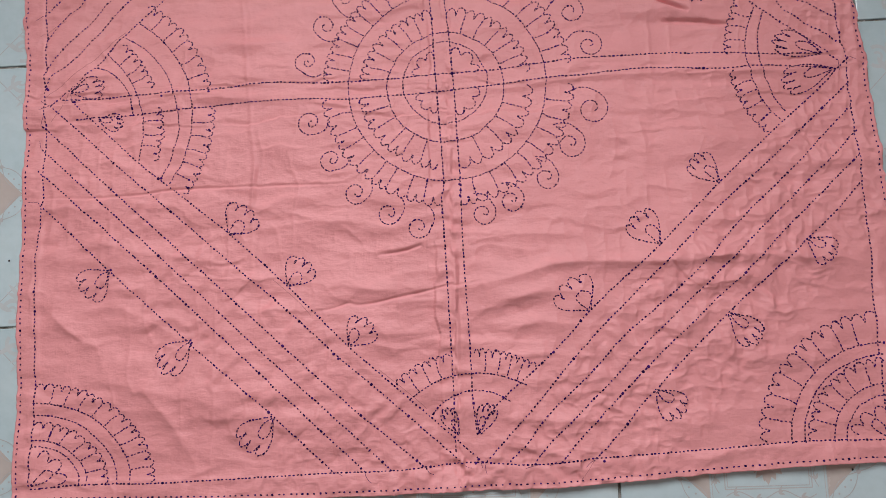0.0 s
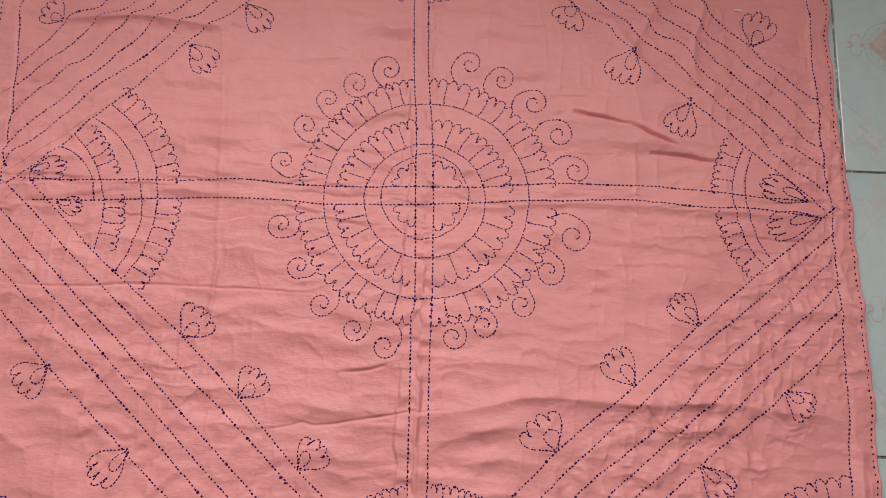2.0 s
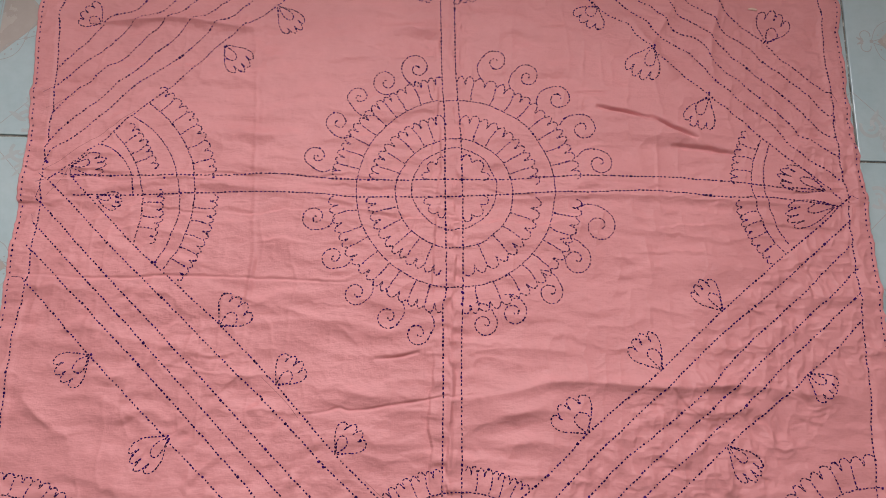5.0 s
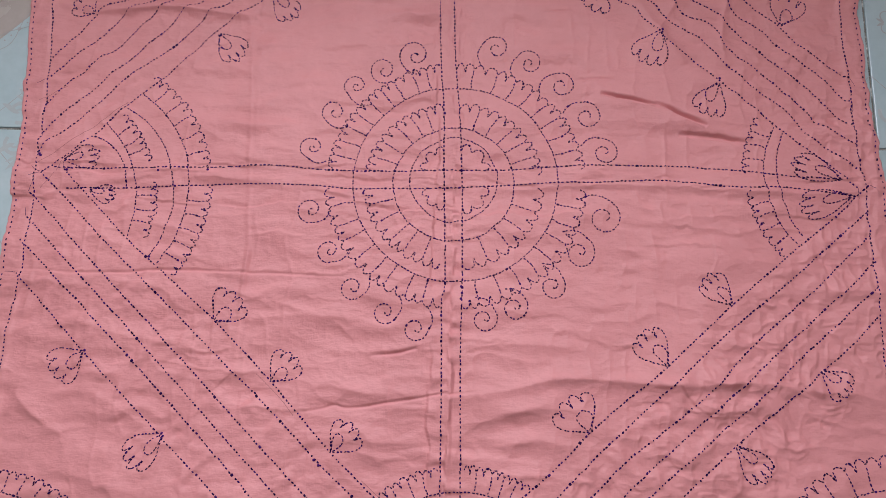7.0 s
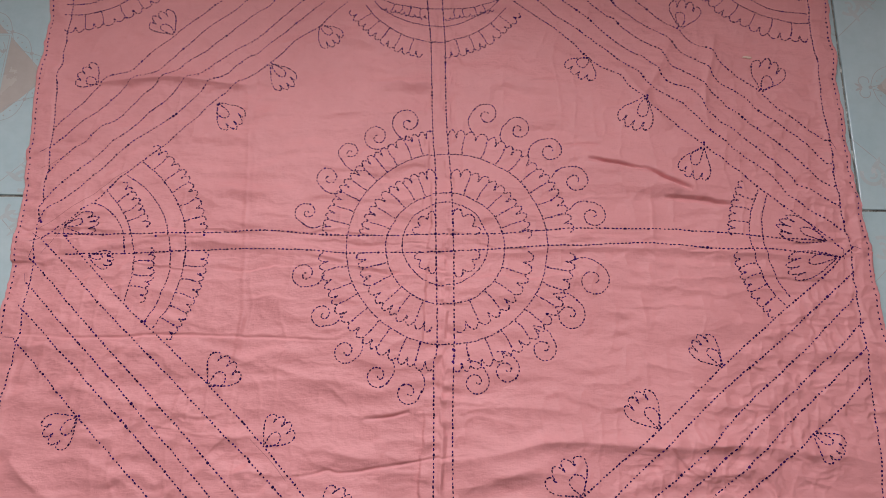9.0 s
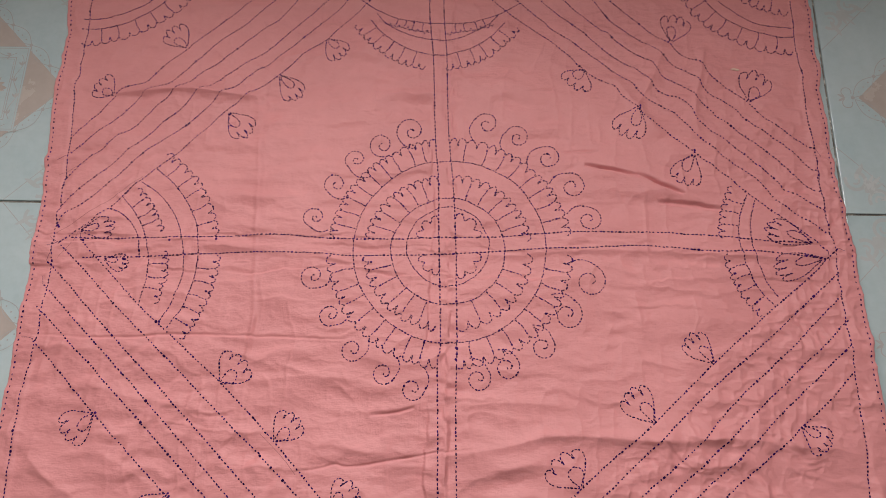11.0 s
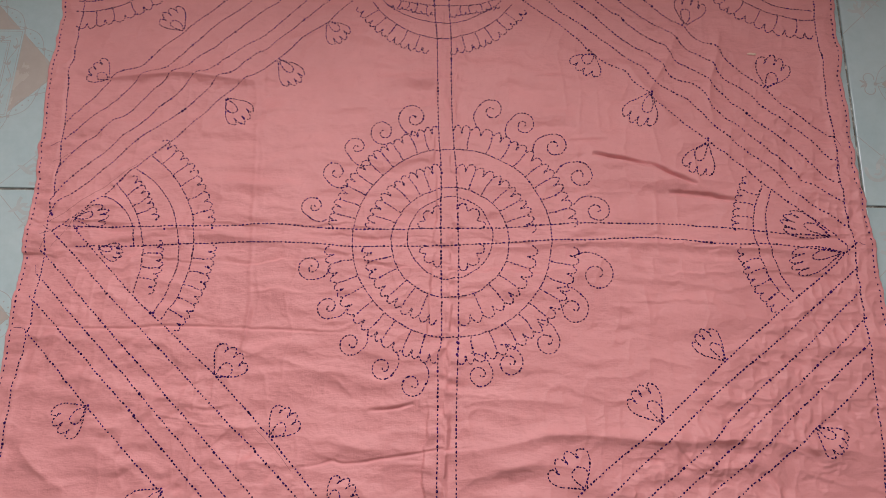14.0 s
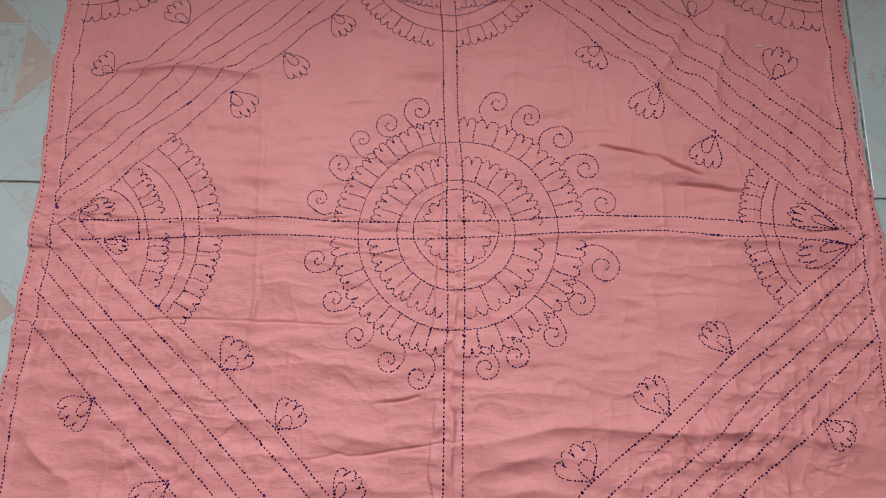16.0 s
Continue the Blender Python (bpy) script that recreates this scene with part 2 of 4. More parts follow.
def flower(base, tip, half):
    """A fan-shaped flower: two sides, a scalloped top and a small leaf inside."""
    motif = fresh("flower", "small fan-shaped flower in indigo running stitch")
    rnd = random.Random(base[0] * 31 + base[1])
    b, t = np.array(base, float), np.array(tip, float)
    d = t - b
    size = np.hypot(*d)
    d /= size
    s = np.array([-d[1], d[0]])
    at = lambda along, across: tuple(b + d * along * size + s * across * half)
    lobes = 4
    top = []
    for k in range(lobes):
        a0, a1 = -1 + 2 * k / lobes, -1 + 2 * (k + 1) / lobes
        rise = 0.16 + rnd.uniform(-0.03, 0.03)
        for q in (0.12, 0.5, 0.88):
            a = a0 + (a1 - a0) * q
            top.append(at(0.97 - 0.27 * a * a + rise * math.sin(math.pi * q), a * 1.02))
        if k < lobes - 1:
            a = a1 + rnd.uniform(-0.03, 0.03)
            top.append(at(0.97 - 0.27 * a * a - 0.15, a * 0.97))
    row("flower", at(0, -0.04), at(0.27, -0.46), at(0.52, -0.82), *top, at(0.52, 0.82), at(0.27, 0.46), at(0, 0.04), motif=motif)
    lean = rnd.choice((-0.16, 0.16))
    row("leaf", at(0.03, 0), at(0.32, lean - 0.30), at(0.56, lean - 0.18), at(0.62, lean + 0.08), at(0.5, lean + 0.30), at(0.25, lean * 0.6 + 0.22), at(0.03, 0.03), motif=motif)


def curl(foot, middle, radius):
    """A curl that winds inwards, clockwise from above."""
    f, c = np.array(foot, float), np.array(middle, float)
    a0, r0 = math.atan2(*(f - c)[::-1]), np.hypot(*(f - c))
    rnd = random.Random(foot[0] * 17 + foot[1])
    turns = rnd.uniform(1.55, 1.9)
    pts = []
    for k in range(28):
        q = k / 27 * turns
        r = radius * np.interp(q, [0, 0.2, 0.55, 0.85, 1.1, 1.4, 1.9], [r0 / radius, 1.12, 1.06, 0.80, 0.48, 0.30, 0.08])
        drift = np.array([0.10, -0.02]) * radius * q
        a = a0 - 2 * math.pi * q
        pts.append(tuple(c + drift + r * np.array([math.cos(a), math.sin(a)])))
    row("curl#%d" % len(ROWS), *pts, motif=MEDALLION)


def polar(c, r, a):
    return (c[0] + r * math.cos(radians(a)), c[1] + r * math.sin(radians(a)) * (c[2] if len(c) > 2 else 1.0))


def arc(c, r, a0, a1, motif, kind="ring", wobble=0.8):
    rnd = random.Random(int(r * 13 + a0))
    n = max(3, int(abs(a1 - a0) / 12))
    row(kind, *[polar(c, r + rnd.uniform(-wobble, wobble), a0 + (a1 - a0) * k / n) for k in range(n + 1)], motif=motif)


def petals(c, r0, r1, a0, a1, n, motif, lobes=2):
    """A row of petals standing on an arc: straight spokes and scalloped tops."""
    rnd = random.Random(int(r0 * 7 + a0 * 3 + n))
    step = (a1 - a0) / n
    cuts = [a0 + step * (k + (rnd.uniform(-0.12, 0.12) if 0 < k < n else 0)) for k in range(n + 1)]
    high = r1 - (r1 - r0) * 0.24
    top = []
    for k in range(n):
        for i in range(lobes):
            lo = cuts[k] + (cuts[k + 1] - cuts[k]) * i / lobes
            hi = cuts[k] + (cuts[k + 1] - cuts[k]) * (i + 1) / lobes
            rise, dip = r1 + rnd.uniform(-0.8, 0.8), high - (0.10 if i else -0.05) * (r1 - r0)
            top += [polar(c, dip + (rise - dip) * abs(math.sin(math.pi * q)) ** 0.65, lo + (hi - lo) * q) for q in (0.0, 0.12, 0.3, 0.5, 0.7, 0.88)]
    top.append(polar(c, high, a1))
    row("petal_edge", *top, motif=motif)
    for k in range(1, n):
        row("petal_spoke", polar(c, r0 + 0.5, cuts[k]), polar(c, (r0 + high) / 2, cuts[k] + rnd.uniform(-0.6, 0.6)), polar(c, high, cuts[k]), motif=motif)


def through_three(p, q, r):
    """The circle through three points: middle, radius and the angles of the first and last."""
    (ax, ay), (bx, by), (cx, cy) = p, q, r
    d = 2 * (ax * (by - cy) + bx * (cy - ay) + cx * (ay - by))
    x = ((ax**2 + ay**2) * (by - cy) + (bx**2 + by**2) * (cy - ay) + (cx**2 + cy**2) * (ay - by)) / d
    y = ((ax**2 + ay**2) * (cx - bx) + (bx**2 + by**2) * (ax - cx) + (cx**2 + cy**2) * (bx - ax)) / d
    a0, a1, a2 = (math.degrees(math.atan2(v - y, u - x)) for u, v in (p, q, r))
    a1 = a0 + (a1 - a0 + 180) % 360 - 180
    a2 = a1 + (a2 - a1 + 180) % 360 - 180
    return (x, y), math.hypot(ax - x, ay - y), a0, a2


def heart(corner, tip0, tip1, lobes, motif, bulge=1.12):
    """A scalloped edge across the angle at a corner, from one side to the other, with a small leaf."""
    c, a, b = (np.array(v, float) for v in (corner, tip0, tip1))
    pts = []
    for k in range(lobes * 6 + 1):
        q = k / (lobes * 6)
        v = (a - c) * (1 - q) + (b - c) * q
        v = v / (np.hypot(*v) + 1e-9) * (np.hypot(*(a - c)) * (1 - q) + np.hypot(*(b - c)) * q)
        pts.append(tuple(c + v * (0.84 + (bulge - 0.84) * abs(math.sin(math.pi * q * lobes)) ** 0.7)))
    row("petal_edge", *pts, motif=motif)


# the medallion in the middle, in four quarters between the double lines
MEDALLION = fresh("medallion", "round medallion of rings, petals and curls in indigo stitches")
ROUND_1, ROUND_2, ROUND_3 = (-10.3, -17.8, 1.0), (-10.3, -22.6, 0.97), (-8.5, -19.9, 0.985)
arc(ROUND_1, 46.7, 0, 360, MEDALLION)
arc(ROUND_2, 64.9, 0, 360, MEDALLION)
arc(ROUND_3, 109.9, 0, 360, MEDALLION, wobble=0.5)
for a0, a1, n in ((8, 87, 6), (99, 172, 6), (185, 263, 6), (277, 359, 5)):
    petals(ROUND_2, 64.9, 96.9, a0, a1, n, MEDALLION)
for a0, a1, n in ((7, 91, 9), (98, 175, 10), (185, 266, 9), (274, 358, 9)):
    petals(ROUND_3, 109.9, 139.9, a0, a1, n, MEDALLION)
for c, p, q in (((-21, -8), (-44, -8), (-22, 17)), ((-2, -7), (-3, 19), (26, -7)), ((-20, -28), (-42, -29), (-19, -49)), ((-1, -25), (25, -24), (0, -53))):
    heart(c, p, q, 3, MEDALLION)

# the double cross through the middle
row("cross_line", (-42, 399), (-40, 294), (-34, 231), (-31, 177), (-28, 117), (-23, 60), (-21, -3), (-20, -27), (-16, -128), (-19, -146), (-18, -178), (-16, -239), (-15, -300), (-14, -347), (-14, -417))
row("cross_line", (-24, 399), (-22, 294), (-17, 230), (-15, 177), (-12, 118), (-6, 61), (-2, -3), (-1, -24), (2, -127), (2, -147), (2, -191), (3, -240), (5, -301), (6, -360), (9, -400))
row('cross_line', (-446, -15), (-369, -14), (-277, -11), (-245, -9), (-206, -7), (-148, -10), (-116, -11), (-73, -10), (-21, -7), (36, -6), (104, 0), (143, 2), (205, 3), (236, 4), (303, 0), (357, -5), (402, -6))
row('cross_line', (-431, -38), (-365, -36), (-297, -32), (-250, -29), (-204, -28), (-146, -29), (-115, -31), (-72, -29), (-20, -27), (36, -23), (104, -18), (142, -17), (204, -13), (234, -14), (290, -18), (344, -17), (379, -21), (415, -24))
# the hem line, a little inside the edge
row('hem_line', (-467, -441), (-409, -438), (-318, -438), (-167, -434), (-84, -433), (-41, -430), (9, -427), (67, -431), (139, -426), (243, -421), (329, -416), (385, -416), (426, -417))
row("hem_line", (-477, 398), (-474, 290), (-473, 262), (-474, 242), (-473, 210), (-472, 196), (-475, 179), (-471, 148), (-468, 96), (-466, 59), (-466, 2), (-464, -42), (-464, -88), (-463, -132), (-468, -189), (-467, -270), (-465, -344), (-466, -404), (-467, -439))
row("hem_line", (411, 398), (413, 292), (411, 258), (412, 231), (413, 208), (413, 179), (413, 161), (414, 139), (417, 121), (418, 104), (417, 73), (417, 43), (420, 11), (425, -18), (424, -43), (425, -93), (427, -194), (428, -228), (425, -274), (424, -352), (425, -417))
row('hem_line', (-477, 400), (-201, 402), (99, 397), (415, 394))
# six diagonal lines across each corner
row('diagonal_line', (-435, -16), (-360, -88), (-323, -119), (-254, -176), (-190, -236), (-123, -304), (-61, -360), (12, -426))
row('diagonal_line', (-460, -20), (-389, -86), (-317, -150), (-249, -211), (-197, -256), (-159, -291), (-134, -315), (-87, -356), (-6, -429))
row('diagonal_line', (-469, -43), (-388, -119), (-259, -240), (-142, -349), (-83, -400), (-44, -433))
row('diagonal_line', (-469, -70), (-387, -145), (-258, -268), (-196, -326), (-136, -381), (-80, -434))
row('diagonal_line', (-470, -96), (-387, -171), (-258, -292), (-191, -355), (-136, -408), (-109, -434))
row('diagonal_line', (-469, -132), (-386, -212), (-299, -292), (-252, -332), (-204, -374), (-143, -433))
row('diagonal_line', (9, -399), (31, -369), (75, -332), (106, -304), (132, -276), (169, -244), (209, -210), (278, -145), (343, -88), (390, -49), (427, -13))
row('diagonal_line', (17, -427), (76, -366), (104, -334), (141, -296), (193, -248), (264, -181), (295, -154), (340, -117), (381, -80), (425, -41))
row('diagonal_line', (37, -431), (63, -407), (83, -382), (134, -336), (164, -305), (202, -275), (246, -238), (301, -182), (357, -132), (425, -66))
row('diagonal_line', (66, -432), (81, -413), (144, -355), (187, -313), (232, -273), (270, -239), (315, -198), (367, -151), (428, -94))
row('diagonal_line', (93, -430), (130, -392), (198, -327), (255, -277), (293, -245), (332, -208), (377, -167), (426, -121))
row('diagonal_line', (128, -428), (152, -405), (193, -361), (275, -284), (316, -250), (366, -208), (393, -184), (425, -151))
row('diagonal_line', (-460, -21), (-436, -4), (-408, 22), (-378, 56), (-338, 92), (-307, 124), (-289, 146), (-261, 172), (-225, 199), (-191, 236), (-167, 252), (-135, 288), (-93, 335))
row('diagonal_line', (-466, 2), (-456, 16), (-441, 26), (-426, 41), (-408, 59), (-389, 81), (-371, 98), (-353, 111), (-328, 133), (-313, 148), (-301, 161), (-292, 173), (-276, 182), (-254, 205), (-241, 213), (-228, 227), (-202, 251), (-176, 275), (-163, 289), (-120, 335))
row('diagonal_line', (-466, 25), (-451, 41), (-418, 72), (-402, 89), (-395, 97), (-377, 112), (-359, 135), (-338, 153), (-323, 173), (-304, 184), (-272, 212), (-243, 234), (-227, 251), (-208, 271), (-191, 288), (-144, 335))
row('diagonal_line', (-466, 59), (-443, 84), (-426, 97), (-408, 116), (-393, 128), (-370, 157), (-360, 165), (-351, 176), (-332, 188), (-320, 202), (-297, 219), (-266, 251), (-250, 267), (-233, 279), (-224, 290), (-187, 335))
row('diagonal_line', (-469, 87), (-450, 104), (-435, 121), (-407, 149), (-395, 167), (-388, 174), (-378, 180), (-360, 185), (-341, 203), (-326, 221), (-298, 251), (-275, 271), (-256, 291), (-214, 335))
row('diagonal_line', (-468, 113), (-446, 137), (-432, 156), (-426, 166), (-415, 180), (-390, 187), (-381, 197), (-367, 211), (-342, 236), (-323, 255), (-304, 273), (-288, 289), (-242, 335))
row('diagonal_line', (11, 335), (67, 288), (105, 256), (135, 231), (146, 218), (164, 201), (187, 190), (196, 177), (212, 161), (221, 149), (239, 134), (250, 125), (275, 104), (302, 82), (317, 70), (343, 45), (370, 23), (398, 1), (417, -16))
row('diagonal_line', (45, 335), (92, 292), (105, 280), (115, 268), (149, 243), (181, 216), (200, 201), (210, 193), (222, 176), (244, 161), (255, 155), (271, 138), (280, 126), (292, 116), (304, 105), (316, 94), (333, 82), (350, 67), (361, 52), (372, 39), (422, 3))
row('diagonal_line', (74, 335), (126, 288), (146, 270), (159, 258), (182, 237), (201, 221), (214, 215), (227, 203), (236, 188), (245, 180), (267, 172), (278, 159), (282, 148), (288, 141), (303, 127), (312, 122), (332, 104), (350, 89), (361, 79), (369, 70), (377, 59), (392, 49), (400, 43), (419, 31))
row('diagonal_line', (105, 335), (150, 292), (173, 270), (183, 265), (193, 253), (215, 235), (235, 225), (239, 216), (247, 203), (262, 194), (281, 183), (285, 174), (296, 162), (308, 150), (323, 138), (331, 129), (349, 117), (364, 105), (378, 90), (394, 71), (408, 59), (417, 55))
row('diagonal_line', (149, 335), (181, 292), (190, 280), (210, 263), (226, 252), (249, 236), (258, 222), (270, 213), (283, 205), (289, 200), (293, 191), (301, 182), (319, 168), (331, 160), (337, 151), (354, 137), (378, 119), (392, 106), (403, 93), (411, 83), (417, 82))
row('diagonal_line', (162, 335), (208, 292), (224, 277), (240, 262), (258, 252), (265, 240), (278, 230), (291, 226), (297, 219), (301, 208), (312, 198), (336, 178), (346, 169), (362, 151), (371, 144), (388, 130), (400, 120), (410, 113), (419, 110))
# flowers along the diagonals: base, middle of the tip, half width
flower((-254, -177), (-233, -152), 22)
flower((-189, -236), (-170, -212), 19)
flower((-123, -303), (-103, -280), 19)
flower((-386, -212), (-413, -233), 21)
flower((-294, -291), (-324, -318), 19)
flower((-204, -374), (-234, -403), 20)
flower((278, -144), (255, -118), 16)
flower((211, -208), (188, -178), 19)
flower((133, -275), (111, -248), 25)
flower((366, -208), (386, -228), 17)
flower((276, -284), (301, -311), 16)
flower((195, -360), (218, -383), 17)
flower((152, 212), (138, 190), 21)
flower((215, 160), (198, 126), 21)
flower((276, 100), (261, 65), 19)
flower((261, 253), (270, 286), 20)
flower((347, 170), (361, 206), 21)
flower((-223, 200), (-199, 172), 16)
flower((-281, 148), (-255, 121), 18)
flower((-168, 253), (-148, 227), 16)
flower((-426, 171), (-447, 186), 18)
flower((-343, 238), (-366, 262), 18)
# curls round the medallion: foot, middle, radius
curl((-144, 1), (-166, 15), 11.3)
curl((-127, 40), (-145, 57), 11.3)
curl((-102, 67), (-123, 89), 11.3)
curl((-81, 96), (-93, 108), 12.4)
curl((-49, 104), (-59, 126), 14.7)
curl((17, 115), (31, 137), 12.4)
curl((51, 103), (68, 120), 12.4)
curl((80, 86), (103, 94), 13.6)
curl((106, 61), (131, 59), 13.6)
curl((125, 23), (149, 18), 13.6)
curl((-139, -55), (-162, -56), 12.4)
curl((-117, -97), (-139, -100), 11.3)
curl((-94, -127), (-112, -138), 11.3)
curl((-63, -144), (-77, -162), 11.3)
curl((-33, -155), (-45, -178), 11.3)
curl((15, -144), (25, -165), 12.5)
curl((46, -134), (56, -152), 12.5)
curl((84, -106), (95, -129), 12.5)
curl((105, -72), (123, -92), 15.0)
curl((125, -35), (148, -54), 16.2)
# the folds and creases of the cloth
crease(2.9, 13, 6.5, (-6, -252), (49, -237), (110, -224), (170, -225), (229, -226), (290, -223), (359, -228), (445, -235))
crease(1.2, 8, 6, (17, -262), (84, -255), (144, -255))
crease(1.5, 14, 10, (-474, -245), (-416, -251), (-366, -256), (-321, -282), (-292, -304))
crease(1.3, 16, 10, (-414, -322), (-345, -342), (-270, -359), (-209, -379), (-154, -398))
crease(1.3, 10, 7, (-259, -182), (-184, -170), (-108, -170), (-71, -178), (-15, -168))
crease(-1.5, 1.4, 1.3, (-89, -206), (-72, -205), (-56, -202), (-41, -198))
crease(0.8, 8, 4, (-93, -202), (-59, -199), (-22, -190))
crease(-1.1, 1.2, 1.2, (-162, -265), (-135, -262), (-121, -257), (-110, -260), (-73, -254), (-12, -243), (28, -241))
crease(-1.0, 1.2, 1.1, (-469, -128), (-388, -130), (-304, -125), (-246, -124), (-177, -126), (-117, -127))
crease(1.3, 24, 18, (138, 82), (183, 78), (215, 72), (239, 60), (269, 48), (306, 36))
crease(-3.4, 1.9, 1.8, (148, 84), (176, 79), (210, 74))
crease(-3.8, 2.2, 2.0, (207, 76), (218, 72), (236, 62), (261, 49))
crease(-3.4, 1.9, 1.8, (232, 40), (251, 39), (269, 38), (302, 33))
crease(0.6, 9, 5, (194, 45), (238, 44), (269, 42), (303, 38))
crease(-1.0, 1.2, 1.1, (119, 100), (135, 102), (164, 102))
crease(-0.9, 1.2, 1.1, (84, 183), (104, 183), (121, 186))
crease(1.9, 12, 4.5, (4, -29), (64, -27), (113, -21), (174, -20), (233, -20), (305, -21), (366, -25), (437, -20))
crease(1.0, 5, 4, (197, -65), (202, -95), (206, -119))
crease(1.2, 8, 7, (7, -380), (77, -386), (136, -390), (205, -398))
crease(3.3, 9, 4, (-440, 173), (-391, 175), (-335, 177), (-286, 173), (-237, 171))
crease(1.8, 6, 6, (300, 248), (292, 209), (283, 165), (284, 121))
crease(1.6, 6, 6, (250, 240), (238, 209), (223, 179), (206, 149))
crease(1.8, 8, 8, (188, 201), (212, 164), (242, 121))
crease(1.0, 9, 6, (-171, -237), (-122, -238), (-73, -246), (-24, -239))
crease(1.1, 9, 6, (-135, -286), (-80, -291), (-20, -289))
crease(1.2, 9, 6, (29, -293), (82, -286), (130, -293))
crease(1.0, 8, 6, (8, -194), (70, -191), (142, -196))
crease(1.4, 8, 7, (-305, -21), (-247, -23), (-182, -32))
crease(1.1, 8, 8, (-264, 76), (-235, 64), (-197, 63))
crease(1.0, 10, 7, (-270, 43), (-233, 38), (-183, 43))
crease(0.9, 3, 2.5, (-223, -88), (-225, -115), (-228, -151))
crease(1.0, 5, 5, (-250, 175), (-244, 145), (-247, 119))
crease(0.45, 2.5, 2.5, (-242, 169), (-235, 41), (-226, -85), (-227, -151), (-230, -243))
crease(0.45, 2.5, 2.5, (215, 62), (216, 4), (215, -52))
crease(1.0, 10, 8, (275, -322), (348, -336), (412, -327))
crease(1.4, 7, 6, (360, -108), (376, -127), (406, -125), (434, -130))
crease(1.2, 8, 8, (338, -150), (354, -169), (369, -183))
crease(1.3, 6, 6, (240, -244), (275, -251), (311, -247))
crease(1.0, 9, 7, (131, 103), (162, 84), (206, 72))
crease(0.9, 10, 8, (-113, 168), (-60, 176), (21, 170))
crease(1.2, 10, 8, (-460, -135), (-418, -142), (-358, -146))
crease(1.1, 9, 7, (-399, -181), (-333, -196), (-275, -200))
crease(1.1, 9, 7, (-317, -229), (-259, -236), (-203, -225))
crease(1.7, 5, 5, (437, -436), (436, -376), (434, -317), (437, -257))
crease(1.2, 4, 5, (433, -59), (436, 0), (432, 50))
crease(1.0, 2.5, 2.5, (-9, -150), (-8, -250), (-7, -320), (-6, -385))
crease(0.5, 2.5, 2.5, (-24, 230), (-21, 150), (-15, 110))
crease(1.6, 11, 8, (-350, -336), (-320, -371), (-294, -411))
crease(1.5, 9, 7, (-452, -254), (-426, -278), (-395, -297))
crease(1.4, 12, 6, (7, -273), (54, -259), (108, -246))
crease(1.2, 10, 5, (-76, -230), (-46, -226), (-13, -230))
crease(1.2, 10, 5, (-88, -266), (-53, -258), (-17, -261))
crease(1.0, 8, 5, (-107, -144), (-70, -154), (-22, -152))
rnd = random.Random(11)
for k in range(90):                     # many slight creases, mostly across
    x, y, reach, lean = rnd.uniform(-474, 432), rnd.uniform(-443, 402), rnd.uniform(14, 48), rnd.gauss(0, 0.22)
    crease(rnd.uniform(0.25, 0.75), rnd.uniform(3, 9), rnd.uniform(2.5, 6), (x - reach, y - reach * lean), (x, y + rnd.uniform(-5, 6)), (x + reach, y + reach * lean))
for k in range(40):                     # and some along
    x, y, reach, lean = rnd.uniform(-474, 432), rnd.uniform(-443, 402), rnd.uniform(8, 27), rnd.gauss(0, 0.3)
    crease(rnd.uniform(0.2, 0.5), rnd.uniform(3, 7), rnd.uniform(3, 7), (x - reach * lean, y - reach), (x + rnd.uniform(-3, 4), y), (x + reach * lean, y + reach))

# half medallions at the middle of each side: arcs, petals outside them, small hearts at the point
def half_medallion(arcs, rims, hearts):
    motif = fresh("half_medallion", "fan of arcs and petals in indigo stitches")
    for p, q, r in arcs:
        c, rad, a0, a1 = through_three(p, q, r)
        arc(c, rad, a0, a1, motif, wobble=0.5)
    for (p, q, r), depth, parts in rims:
        c, rad, a0, a1 = through_three(p, q, r)
        for f0, f1, n in parts:
            petals(c, rad, rad + depth, a0 + (a1 - a0) * f0, a0 + (a1 - a0) * f1, n, motif)
    for h in hearts:
        flower(*h)


half_medallion([((-406, 22), (-374, -1), (-364, -38)), ((-395, 37), (-356, -21), (-356, -90)), ((-374, 56), (-315, -17), (-329, -110)), ((-359, 73), (-296, -23), (-320, -118))],
               [(((-395, 37), (-356, -21), (-356, -90)), 23, [(0.05, 0.44, 4), (0.59, 0.97, 4)]), (((-359, 73), (-296, -23), (-320, -118)), 25, [(0.0, 0.5, 6), (0.59, 1.0, 6)])],
               [((-435, -7), (-401, 0), 13), ((-403, -40), (-378, -45), 11)])
half_medallion([((351, -77), (320, -2), (333, 52)), ((358, -69), (333, -3), (341, 44))],
               [(((351, -77), (320, -2), (333, 52)), 23, [(0.0, 0.48, 5), (0.6, 1.0, 4)])],
               [((400, -7), (355, 11), 15), ((411, -24), (360, -38), 16)])
half_medallion([((63, -350), (6, -336), (-61, -361)), ((45, -367), (3, -354), (-37, -378))],
               [(((63, -350), (6, -336), (-61, -361)), 25, [(0.0, 0.43, 5), (0.59, 1.0, 4)])],
               [((-10, -399), (-23, -374), 9), ((11, -399), (23, -371), 11)])
